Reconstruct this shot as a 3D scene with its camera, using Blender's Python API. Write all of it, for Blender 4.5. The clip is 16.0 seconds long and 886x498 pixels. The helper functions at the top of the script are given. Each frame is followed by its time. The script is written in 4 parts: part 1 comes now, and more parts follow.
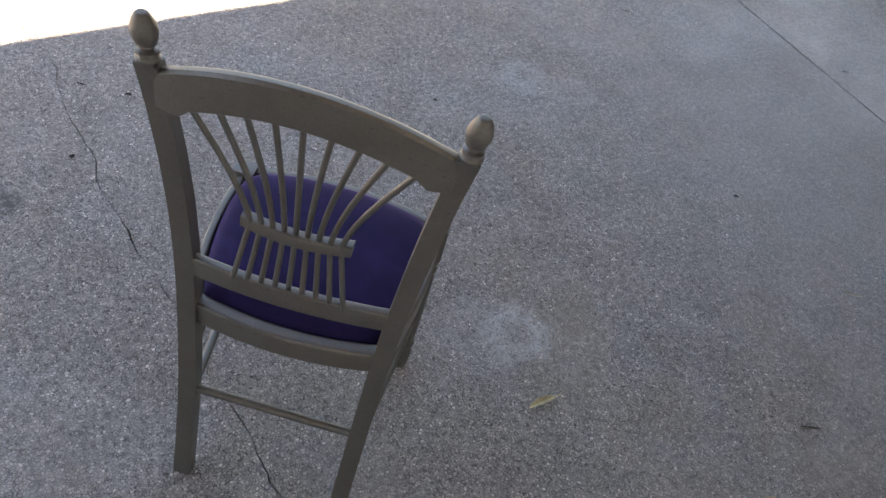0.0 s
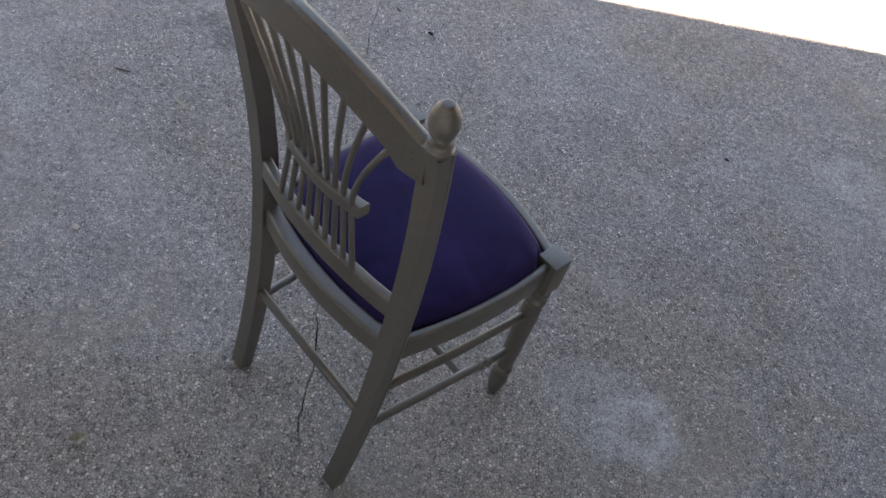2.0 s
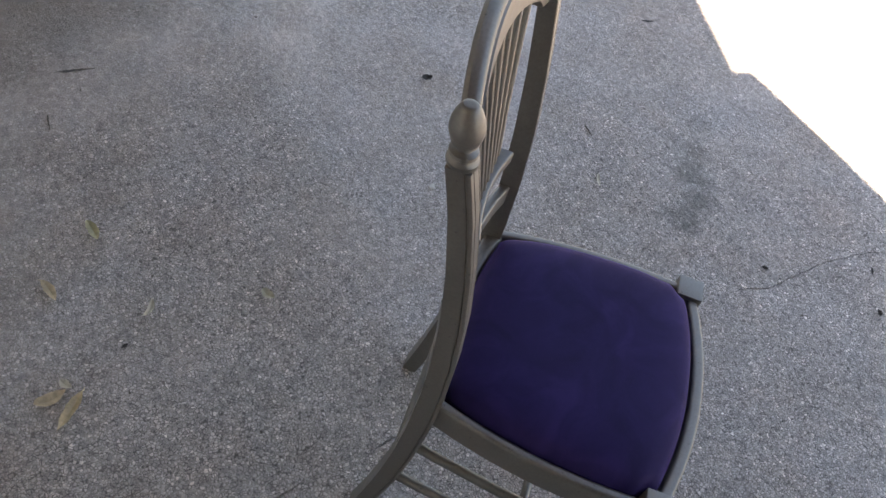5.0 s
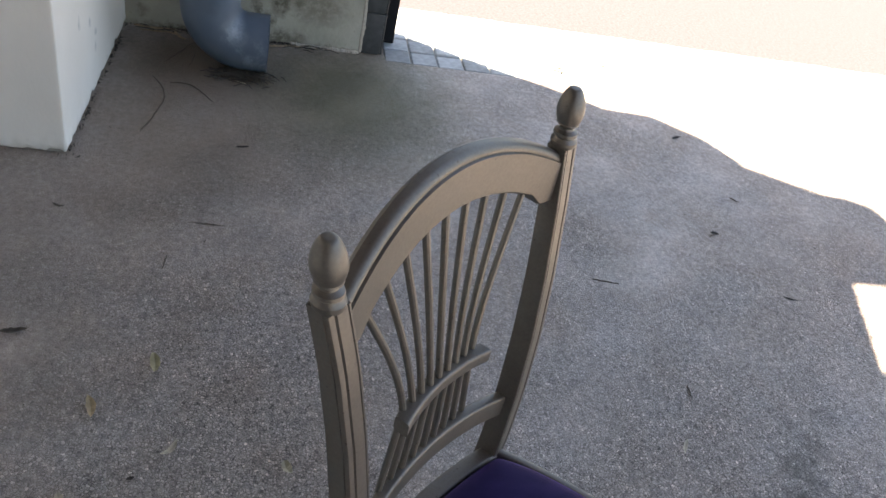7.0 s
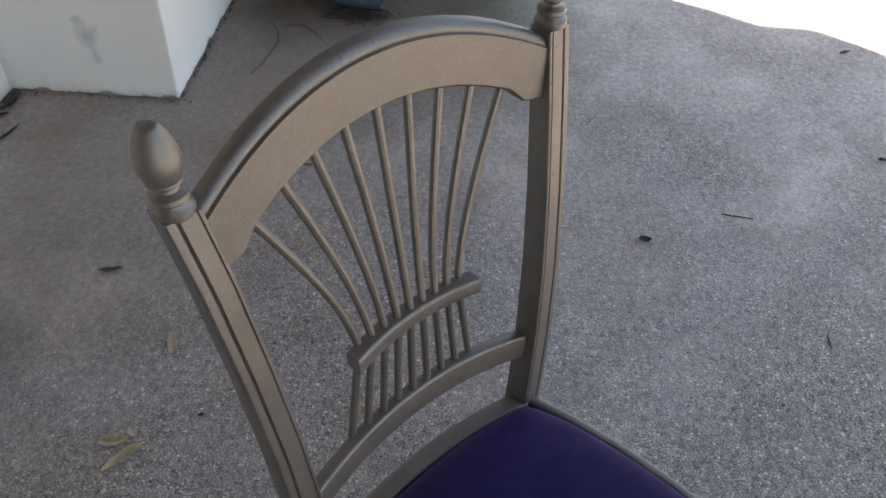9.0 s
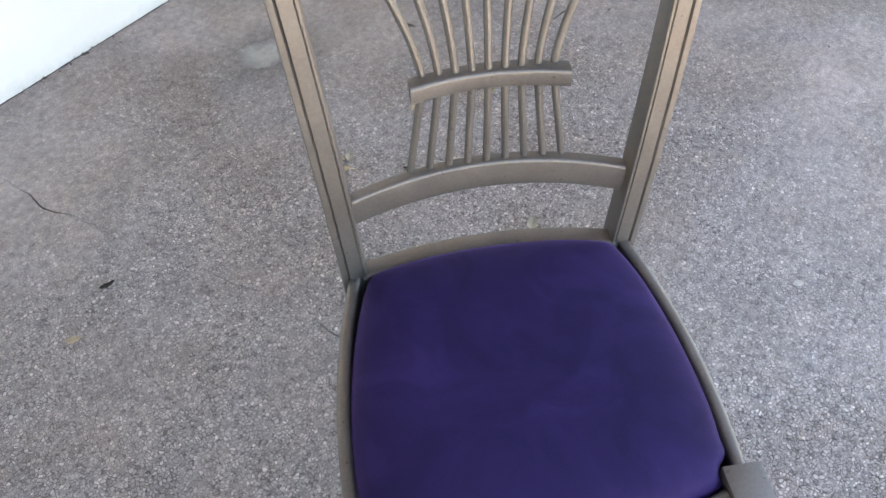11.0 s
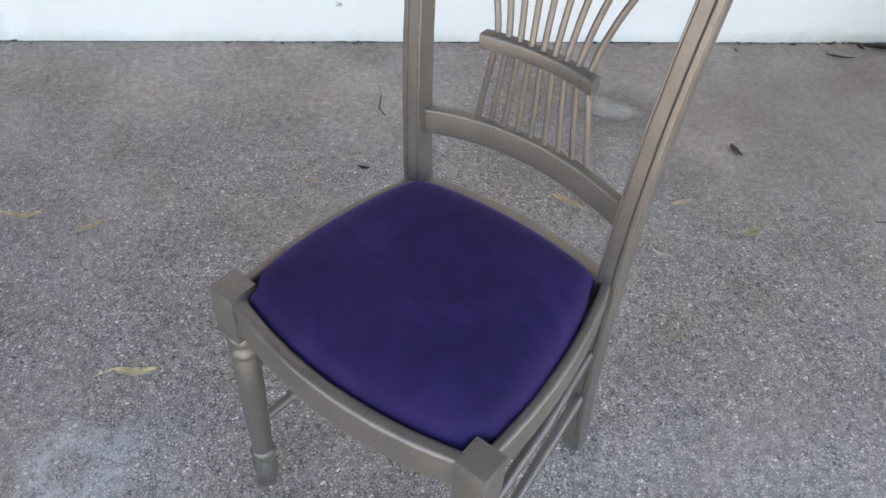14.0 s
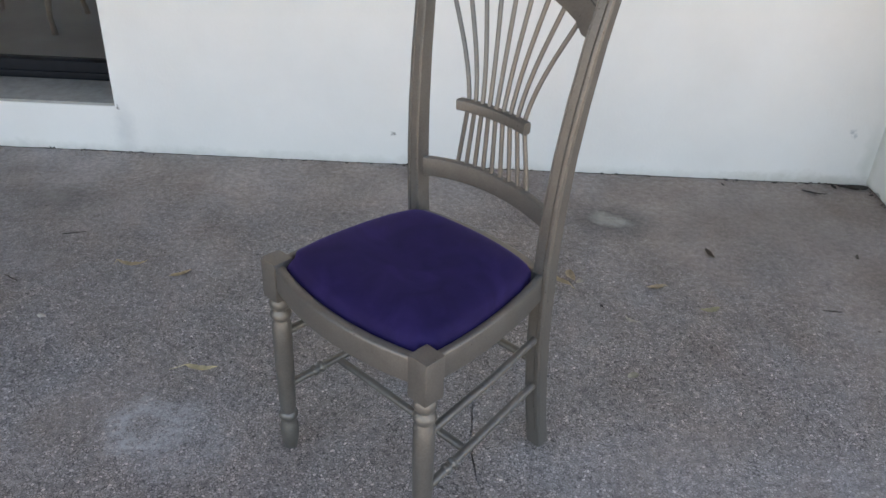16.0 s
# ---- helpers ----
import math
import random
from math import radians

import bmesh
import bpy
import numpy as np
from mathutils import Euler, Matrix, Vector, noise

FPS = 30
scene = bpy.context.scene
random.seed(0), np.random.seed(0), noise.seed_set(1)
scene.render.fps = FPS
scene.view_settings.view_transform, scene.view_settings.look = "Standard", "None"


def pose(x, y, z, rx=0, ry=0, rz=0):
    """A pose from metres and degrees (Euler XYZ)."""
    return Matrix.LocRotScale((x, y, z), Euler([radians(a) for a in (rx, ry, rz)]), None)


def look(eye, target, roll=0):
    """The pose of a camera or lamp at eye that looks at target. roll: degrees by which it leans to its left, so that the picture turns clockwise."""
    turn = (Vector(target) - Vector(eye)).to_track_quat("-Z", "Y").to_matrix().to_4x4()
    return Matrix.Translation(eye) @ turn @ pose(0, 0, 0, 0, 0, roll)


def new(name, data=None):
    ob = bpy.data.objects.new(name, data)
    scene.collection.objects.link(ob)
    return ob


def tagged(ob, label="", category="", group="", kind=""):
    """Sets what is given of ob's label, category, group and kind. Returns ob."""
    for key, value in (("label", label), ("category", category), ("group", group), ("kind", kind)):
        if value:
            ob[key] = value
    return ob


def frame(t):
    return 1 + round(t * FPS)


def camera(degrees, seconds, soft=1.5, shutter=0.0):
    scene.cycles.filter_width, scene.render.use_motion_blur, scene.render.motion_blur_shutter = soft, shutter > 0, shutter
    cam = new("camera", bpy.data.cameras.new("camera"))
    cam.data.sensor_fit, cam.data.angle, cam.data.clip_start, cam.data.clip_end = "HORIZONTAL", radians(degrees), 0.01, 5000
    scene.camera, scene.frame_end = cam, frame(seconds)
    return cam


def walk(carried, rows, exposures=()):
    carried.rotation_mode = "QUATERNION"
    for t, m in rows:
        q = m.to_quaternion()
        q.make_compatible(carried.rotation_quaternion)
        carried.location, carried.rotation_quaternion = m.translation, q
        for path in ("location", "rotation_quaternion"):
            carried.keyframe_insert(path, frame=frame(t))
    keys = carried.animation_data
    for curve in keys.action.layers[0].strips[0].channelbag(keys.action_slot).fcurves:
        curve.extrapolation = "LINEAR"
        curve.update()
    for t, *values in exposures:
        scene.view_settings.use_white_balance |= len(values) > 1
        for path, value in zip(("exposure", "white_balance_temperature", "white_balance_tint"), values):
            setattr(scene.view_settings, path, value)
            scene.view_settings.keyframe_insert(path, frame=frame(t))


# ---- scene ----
cam = camera(56.7, 16.0)
PATH = [
    (0, (0.249, -0.905, 1.588), (0.236, 0.511, 0.175), 17.2),
    (0.5, (0.327, -0.779, 1.576), (0.263, 0.613, 0.14), 21.4),
    (1, (0.409, -0.697, 1.573), (0.08, 0.613, 0.098), 18.1),
    (1.5, (0.551, -0.624, 1.565), (-0.013, 0.514, 0.021), 17.5),
    (2, (0.626, -0.568, 1.551), (-0.137, 0.423, -0.01), 16.6),
    (2.5, (0.64, -0.465, 1.539), (-0.204, 0.496, 0.002), 19.2),
    (3, (0.652, -0.397, 1.532), (-0.337, 0.424, 0.0), 17.2),
    (3.5, (0.724, -0.311, 1.517), (-0.429, 0.151, -0.051), 14.4),
    (3.7, (0.75, -0.284, 1.509), (-0.431, 0.072, -0.065), 16.1),
    (4.75, (0.775, -0.102, 1.491), (-0.477, -0.13, -0.062), 17.7),
    (5.8, (0.74, 0.081, 1.471), (-0.543, -0.331, -0.007), 19.3),
    (6, (0.749, 0.144, 1.483), (-0.538, -0.364, 0.039), 19.1),
    (6.5, (0.738, 0.21, 1.47), (-0.621, -0.508, 0.19), 15.5),
    (7, (0.639, 0.195, 1.44), (-0.741, -0.577, 0.216), 14.2),
    (7.5, (0.556, 0.178, 1.408), (-0.818, -0.582, 0.17), 6.2),
    (8, (0.493, 0.207, 1.38), (-0.782, -0.669, 0.113), 1.4),
    (8.5, (0.452, 0.287, 1.361), (-0.694, -0.69, 0.045), 2.3),
    (9, (0.408, 0.322, 1.345), (-0.612, -0.727, -0.019), 2.6),
    (9.5, (0.346, 0.329, 1.311), (-0.463, -0.675, -0.218), 0.7),
    (10, (0.288, 0.372, 1.297), (-0.263, -0.672, -0.318), -2.8),
    (10.2, (0.258, 0.422, 1.299), (-0.224, -0.67, -0.305), -1.5),
    (12.3, (-0.061, 0.661, 1.242), (0.263, -0.543, -0.322), 2.0),
    (12.5, (-0.126, 0.704, 1.244), (0.255, -0.527, -0.286), 4.8),
    (13, (-0.238, 0.753, 1.26), (0.291, -0.49, -0.215), 5.8),
    (13.5, (-0.343, 0.691, 1.243), (0.315, -0.52, -0.207), 6.2),
    (14, (-0.428, 0.685, 1.254), (0.442, -0.467, -0.13), 3.8),
    (14.5, (-0.592, 0.725, 1.261), (0.484, -0.41, 0.014), 1.8),
    (15, (-0.68, 0.786, 1.245), (0.456, -0.334, 0.039), 2.2),
    (15.5, (-0.8, 0.909, 1.265), (0.384, -0.273, 0.17), 2.8),
    (16, (-0.912, 0.981, 1.288), (0.291, -0.242, 0.26), 2.5),
]
walk(cam, [(t, look(eye, target, roll)) for t, eye, target, roll in PATH], exposures=[(t, stops, 7900, 12) for t, stops in ((0, 3.34), (1.5, 3.27), (2.5, 3.2), (3, 3.08), (3.7, 3), (5.8, 3.7), (6.5, 3.48), (7.5, 2.87), (9, 3.2), (9.5, 3.93), (10, 4.2), (12.4, 4.42), (13, 4.25), (13.5, 4.2), (14.5, 3.82), (16, 3.4))])

# ---- world, sun, exposure ----
EL, AZ = radians(79), (0.311, -0.948)          # the sun's height and its side, as a way in x, y
sun_way = Vector((AZ[0] * math.cos(EL), AZ[1] * math.cos(EL), math.sin(EL))).normalized()
world = bpy.data.worlds.new("world")
scene.world = world
world.use_nodes = True
wn = world.node_tree
sky = wn.nodes.new("ShaderNodeTexSky")
sky.sky_type, sky.sun_disc = "NISHITA", False
sky.sun_elevation, sky.sun_rotation = EL, math.atan2(AZ[0], AZ[1])
wn.links.new(sky.outputs[0], wn.nodes["Background"].inputs[0])
wn.nodes["Background"].inputs[1].default_value = 0.06
sun = new("sun", bpy.data.lights.new("sun", "SUN"))
sun.data.energy, sun.data.angle, sun.data.color = 5.0, radians(0.6), (1.0, 0.95, 0.87)
sun.matrix_world = look(sun_way * 20, (0, 0, 0))


# ---- node helpers ----
def material(name, rough=0.6, metal=0.0):
    m = bpy.data.materials.new(name)
    m.use_nodes = True
    b = m.node_tree.nodes["Principled BSDF"]
    b.inputs["Roughness"].default_value = rough
    b.inputs["Metallic"].default_value = metal
    return m, m.node_tree, b


def node(nt, kind, **inputs):
    n = nt.nodes.new("ShaderNode" + kind)
    for k, v in inputs.items():
        n.inputs[k.replace("_", " ")].default_value = v
    return n


def coords(nt, space="Object"):
    return nt.nodes.new("ShaderNodeTexCoord").outputs[space]


def noise_tex(nt, vec, scale, detail=4.0, rough=0.55, distort=0.0):
    n = node(nt, "TexNoise", Scale=scale, Detail=detail, Roughness=rough, Distortion=distort)
    nt.links.new(vec, n.inputs["Vector"])
    return n.outputs["Fac"]


def ramp(nt, fac, stops):
    r = nt.nodes.new("ShaderNodeValToRGB")
    while len(r.color_ramp.elements) < len(stops):
        r.color_ramp.elements.new(0.5)
    for e, (p, c) in zip(r.color_ramp.elements, stops):
        e.position = p
        e.color = (*c, 1) if len(c) == 3 else c
    nt.links.new(fac, r.inputs[0])
    return r.outputs[0]


def mix(nt, fac, a, b, blend="MIX"):
    n = nt.nodes.new("ShaderNodeMix")
    n.data_type, n.blend_type = "RGBA", blend
    for sock, v in ((n.inputs[0], fac), (n.inputs[6], a), (n.inputs[7], b)):
        if isinstance(v, (int, float)):
            sock.default_value = v
        elif isinstance(v, tuple):
            sock.default_value = (*v, 1)
        else:
            nt.links.new(v, sock)
    return n.outputs[2]


def maths(nt, op, a, b=0.0, clamp=False):
    n = nt.nodes.new("ShaderNodeMath")
    n.operation, n.use_clamp = op, clamp
    for sock, v in zip(n.inputs, (a, b)):
        if isinstance(v, (int, float)):
            sock.default_value = v
        else:
            nt.links.new(v, sock)
    return n.outputs[0]


def bump(nt, b, height, strength=0.3, dist=0.002):
    n = node(nt, "Bump", Strength=strength, Distance=dist)
    nt.links.new(height, n.inputs["Height"])
    nt.links.new(n.outputs[0], b.inputs["Normal"])


def grey(v):
    return (v, v, v)


# ---- materials ----
WALL_V = -1.398                                  # the face of the house wall


def make_paint():
    """Satin taupe furniture paint, brushed thinly, a little uneven."""
    m, nt, b = material("taupe_paint", 0.45, 0.58)
    p = coords(nt)
    streak = noise_tex(nt, p, 26, 5)
    fine = noise_tex(nt, p, 260, 3)
    c = ramp(nt, streak, [(0.3, (0.135, 0.1235, 0.1085)), (0.7, (0.178, 0.163, 0.144))])
    specks = ramp(nt, noise_tex(nt, p, 150, 2, 0.5), [(0.70, grey(0.0)), (0.74, grey(0.7))])
    rubbed = ramp(nt, noise_tex(nt, p, 17, 6, 0.7, 0.4), [(0.60, grey(0.0)), (0.72, grey(0.35))])
    c = mix(nt, specks, mix(nt, rubbed, c, (0.237, 0.2175, 0.191)), (0.035, 0.03, 0.026))
    nt.links.new(mix(nt, 0.25, c, ramp(nt, fine, [(0.35, (0.115, 0.1045, 0.0925)), (0.65, (0.203, 0.186, 0.1635))])), b.inputs["Base Color"])
    nt.links.new(ramp(nt, streak, [(0.3, grey(0.40)), (0.7, grey(0.52))]), b.inputs["Roughness"])
    b.inputs["Specular IOR Level"].default_value = 0.8
    bump(nt, b, fine, 0.12, 0.0006)
    return m


def make_velvet():
    m, nt, b = material("purple_velvet", 0.85)
    p = coords(nt)
    nap = noise_tex(nt, p, 13, 4, 0.55, 1.0)
    fine = noise_tex(nt, p, 900, 2)
    c = ramp(nt, nap, [(0.3, (0.0074, 0.0042, 0.034)), (0.52, (0.0122, 0.0070, 0.051)), (0.76, (0.021, 0.0122, 0.076))])
    nt.links.new(mix(nt, 0.2, c, ramp(nt, fine, [(0.3, (0.008, 0.005, 0.032)), (0.7, (0.030, 0.019, 0.095))])), b.inputs["Base Color"])
    b.inputs["Sheen Weight"].default_value = 0.17
    b.inputs["Sheen Roughness"].default_value = 0.4
    b.inputs["Sheen Tint"].default_value = (0.46, 0.27, 0.95, 1)
    b.inputs["Specular IOR Level"].default_value = 0.2
    bump(nt, b, fine, 0.3, 0.0008)
    return m


def blob(nt, wob, u, v, ru, rv, turn=0.0, inner=0.6):
    """A soft mask, 1 within an oval of the given half-widths round (u, v), along a wobbling outline."""
    mp = nt.nodes.new("ShaderNodeMapping")
    mp.vector_type = "TEXTURE"
    mp.inputs["Location"].default_value = (u, v, 0)
    mp.inputs["Rotation"].default_value = (0, 0, radians(turn))
    mp.inputs["Scale"].default_value = (ru, rv, 1)
    nt.links.new(wob, mp.inputs["Vector"])
    ln = nt.nodes.new("ShaderNodeVectorMath")
    ln.operation = "LENGTH"
    nt.links.new(mp.outputs[0], ln.inputs[0])
    return ramp(nt, ln.outputs["Value"], [(inner, grey(1.0)), (1.0, grey(0.0))])


def make_concrete():
    """Worn terrazzo-like concrete: pale stone chips in grey cement, films of dirt, stains with shapes of their own."""
    m, nt, b = material("worn_concrete", 0.8)
    p = coords(nt)
    warp = node(nt, "TexNoise", Scale=11.0, Detail=7.0, Roughness=0.7)
    nt.links.new(p, warp.inputs["Vector"])
    shift = nt.nodes.new("ShaderNodeVectorMath")
    shift.operation = "MULTIPLY_ADD"
    nt.links.new(warp.outputs["Color"], shift.inputs[0])
    shift.inputs[1].default_value, shift.inputs[2].default_value = (0.2, 0.2, 0), (-0.1, -0.1, 0)
    add = nt.nodes.new("ShaderNodeVectorMath")
    nt.links.new(p, add.inputs[0])
    nt.links.new(shift.outputs[0], add.inputs[1])
    wob = add.outputs[0]
    # packed stone chips with dark joints between them, finer grit in the gaps
    jit = node(nt, "TexNoise", Scale=90.0, Detail=2.0)
    nt.links.new(p, jit.inputs["Vector"])
    push = nt.nodes.new("ShaderNodeVectorMath")
    push.operation = "MULTIPLY_ADD"
    nt.links.new(jit.outputs["Color"], push.inputs[0])
    push.inputs[1].default_value = (0.004, 0.004, 0)
    nt.links.new(p, push.inputs[2])
    chips = []
    for scale, gap in ((150.0, 0.13), (270.0, 0.14)):
        vor, edge = (node(nt, "TexVoronoi", Scale=scale, Randomness=1.0) for _ in (0, 1))
        edge.feature = "DISTANCE_TO_EDGE"
        for q in (vor, edge):
            nt.links.new(push.outputs[0], q.inputs["Vector"])
        cell = nt.nodes.new("ShaderNodeSeparateColor")
        nt.links.new(vor.outputs["Color"], cell.inputs[0])
        chips.append((cell, ramp(nt, edge.outputs["Distance"], [(gap * 0.25, grey(0.0)), (gap, grey(1.0))])))
    cement = ramp(nt, noise_tex(nt, p, 230, 4), [(0.3, (0.135, 0.125, 0.117)), (0.7, (0.275, 0.258, 0.244))])
    tone = [(0.0, (0.20, 0.187, 0.177)), (0.3, (0.275, 0.258, 0.244)), (0.6, (0.335, 0.317, 0.30)), (0.9, (0.385, 0.366, 0.348)), (1.0, (0.53, 0.51, 0.487))]
    few = maths(nt, "MULTIPLY", chips[1][1], ramp(nt, chips[1][0].outputs[2], [(0.30, grey(0)), (0.36, grey(1))]))
    col = mix(nt, few, cement, ramp(nt, chips[1][0].outputs[0], tone))
    some = ramp(nt, chips[0][0].outputs[1], [(0.36, grey(0)), (0.40, grey(1))])
    col = mix(nt, some, col, mix(nt, chips[0][1], (0.085, 0.078, 0.073), ramp(nt, chips[0][0].outputs[0], tone)))
    some = maths(nt, "MULTIPLY", chips[0][1], some)
    # pits, darkened in the colour for the small shadows in them
    pits = ramp(nt, noise_tex(nt, p, 150, 3, 0.6), [(0.34, grey(0.36)), (0.41, grey(1.0))])
    col = mix(nt, 1.0, col, pits, "MULTIPLY")
    # a film of cement and dirt hides the chips in places, most of all close to the walls
    sep = nt.nodes.new("ShaderNodeSeparateXYZ")
    nt.links.new(p, sep.inputs[0])
    near = ramp(nt, maths(nt, "ADD", maths(nt, "MULTIPLY", sep.outputs[1], -0.55), -0.18), [(0.0, grey(0.0)), (0.55, grey(0.38))])
    far = ramp(nt, maths(nt, "ADD", maths(nt, "MULTIPLY", sep.outputs[0], -0.5), -0.1), [(0.0, grey(0.0)), (0.8, grey(0.33))])
    side = ramp(nt, maths(nt, "ADD", maths(nt, "MULTIPLY", sep.outputs[0], 0.4), -0.62), [(0.0, grey(0.0)), (0.5, grey(0.25))])
    film = maths(nt, "ADD", noise_tex(nt, p, 1.9, 6, 0.6, 0.4), maths(nt, "ADD", maths(nt, "ADD", near, far), side))
    film = ramp(nt, film, [(0.5, grey(0.0)), (0.88, grey(0.8))])
    dirt = ramp(nt, noise_tex(nt, p, 5, 6, 0.65), [(0.3, (0.178, 0.157, 0.141)), (0.7, (0.257, 0.236, 0.219))])
    col = mix(nt, film, col, dirt)
    # large clouding: bluish to rosy grey
    cloud = noise_tex(nt, p, 0.9, 5, 0.6)
    col = mix(nt, 1.0, col, ramp(nt, cloud, [(0.3, (1.64, 1.46, 1.41)), (0.5, (1.75, 1.67, 1.655)), (0.72, (1.81, 1.78, 1.81))]), "MULTIPLY")
    col = mix(nt, 1.0, col, ramp(nt, noise_tex(nt, p, 7.5, 5, 0.6), [(0.3, grey(0.86)), (0.7, grey(1.12))]), "MULTIPLY")
    col = mix(nt, 1.0, col, ramp(nt, noise_tex(nt, p, 55, 4, 0.65), [(0.32, grey(0.74)), (0.68, grey(1.24))]), "MULTIPLY")
    col = mix(nt, 1.0, col, ramp(nt, noise_tex(nt, p, 2.7, 6, 0.62, 0.5), [(0.34, (0.97, 0.91, 0.86)), (0.5, (1.02, 1.0, 0.98)), (0.68, (1.02, 1.04, 1.06))]), "MULTIPLY")
    # far end of the patio paled in the colour, for the brighter light there
    paled = blob(nt, wob, 2.4, 0.1, 1.35, 1.5, 0, 0.35)
    col = mix(nt, maths(nt, "MULTIPLY", paled, 0.30), col, (0.62, 0.60, 0.59))
    # rusty brown earth stain beside the house corner, greenish by the drain
    rust = maths(nt, "MULTIPLY", blob(nt, wob, -1.10, -1.05, 1.0, 0.50, 0, 0.2), 0.42)
    col = mix(nt, rust, col, (0.20, 0.145, 0.115))
    rust = maths(nt, "MULTIPLY", blob(nt, wob, -2.16, -0.58, 0.40, 0.40, 0, 0.3), 0.85)
    col = mix(nt, rust, col, (0.062, 0.039, 0.026))
    rust = maths(nt, "MULTIPLY", blob(nt, wob, -1.75, -0.52, 0.66, 0.46, 0, 0.35), 0.6)
    col = mix(nt, rust, col, (0.205, 0.155, 0.118))
    moss = maths(nt, "MULTIPLY", blob(nt, wob, -2.02, -0.02, 0.60, 0.46, 0, 0.3), 0.85)
    col = mix(nt, moss, col, (0.112, 0.104, 0.054))
    # lime bloom in rings
    for u, v, r, k in ((0.668, -0.005, 0.098, 0.85), (0.58, 0.06, 0.10, 0.3), (1.385, 0.935, 0.10, 0.6), (1.50, 0.80, 0.09, 0.4), (0.40, 1.05, 0.13, 0.2), (-1.45, 0.95, 0.12, 0.3), (-1.15, 0.75, 0.1, 0.25)):
        ring = maths(nt, "SUBTRACT", blob(nt, wob, u, v, r * 1.25, r * 1.15, 20, 0.55), maths(nt, "MULTIPLY", blob(nt, wob, u, v, r * 0.8, r * 0.7, 20, 0.3), 0.75), True)
        spotty = ramp(nt, noise_tex(nt, p, 60, 4, 0.7), [(0.38, grey(0.1)), (0.58, grey(1.0))])
        col = mix(nt, maths(nt, "MULTIPLY", maths(nt, "MULTIPLY", ring, spotty), k), col, (0.72, 0.715, 0.70))
    # dark damp streak, and dark halos with pale hearts
    grain = ramp(nt, noise_tex(nt, p, 48, 5, 0.7), [(0.30, grey(0.35)), (0.55, grey(1.0))])
    near2 = nt.nodes.new("ShaderNodeVectorMath")
    near2.operation = "MULTIPLY_ADD"
    nt.links.new(shift.outputs[0], near2.inputs[0])
    near2.inputs[1].default_value = (0.6, 0.6, 0)
    nt.links.new(p, near2.inputs[2])
    near2 = near2.outputs[0]
    for u, v, ru, rv, turn, k in ((-0.62, 1.13, 0.05, 0.07, 20, 0.4), (-0.55, 1.045, 0.07, 0.05, 20, 0.6), (-0.46, 0.99, 0.075, 0.05, -20, 0.75), (-0.385, 0.93, 0.06, 0.06, 0, 0.8), (-0.345, 0.855, 0.06, 0.065, 0, 0.8), (-0.515, -1.03, 0.17, 0.12, 0, 0.75), (1.315, -1.05, 0.20, 0.12, 0, 0.4), (1.75, -0.55, 0.15, 0.1, 0, 0.3)):
        col = mix(nt, maths(nt, "MULTIPLY", blob(nt, wob, u, v, ru * 1.1, rv * 1.1, turn, 0.3), maths(nt, "MULTIPLY", grain, k)), col, (0.108, 0.098, 0.086))
    for u, v, ru, rv, k in ((-0.515, -1.035, 0.085, 0.045, 0.95), (1.315, -1.05, 0.08, 0.045, 0.4)):
        col = mix(nt, maths(nt, "MULTIPLY", blob(nt, near2, u, v, ru, rv, 145, 0.45), maths(nt, "MULTIPLY", grain, k)), col, (0.45, 0.42, 0.375))
    nt.links.new(col, b.inputs["Base Color"])
    h = maths(nt, "MULTIPLY", maths(nt, "ADD", chips[1][1], some), maths(nt, "SUBTRACT", 1.0, film))
    h = maths(nt, "ADD", maths(nt, "MULTIPLY", h, pits), maths(nt, "MULTIPLY", noise_tex(nt, p, 70, 5), 0.8))
    bump(nt, b, h, 1.0, 0.004)
    nt.links.new(ramp(nt, film, [(0, grey(0.66)), (1, grey(0.52))]), b.inputs["Roughness"])
    return m


def spot(nt, p, at, size, inner=0.2):
    """A soft mask round a place on a wall, with half-widths along the wall, out from it and up."""
    mp = nt.nodes.new("ShaderNodeMapping")
    mp.vector_type = "TEXTURE"
    mp.inputs["Location"].default_value, mp.inputs["Scale"].default_value = at, size
    nt.links.new(p, mp.inputs["Vector"])
    ln = nt.nodes.new("ShaderNodeVectorMath")
    ln.operation = "LENGTH"
    nt.links.new(mp.outputs[0], ln.inputs[0])
    return ramp(nt, ln.outputs["Value"], [(inner, grey(1.0)), (1.0, grey(0.0))])


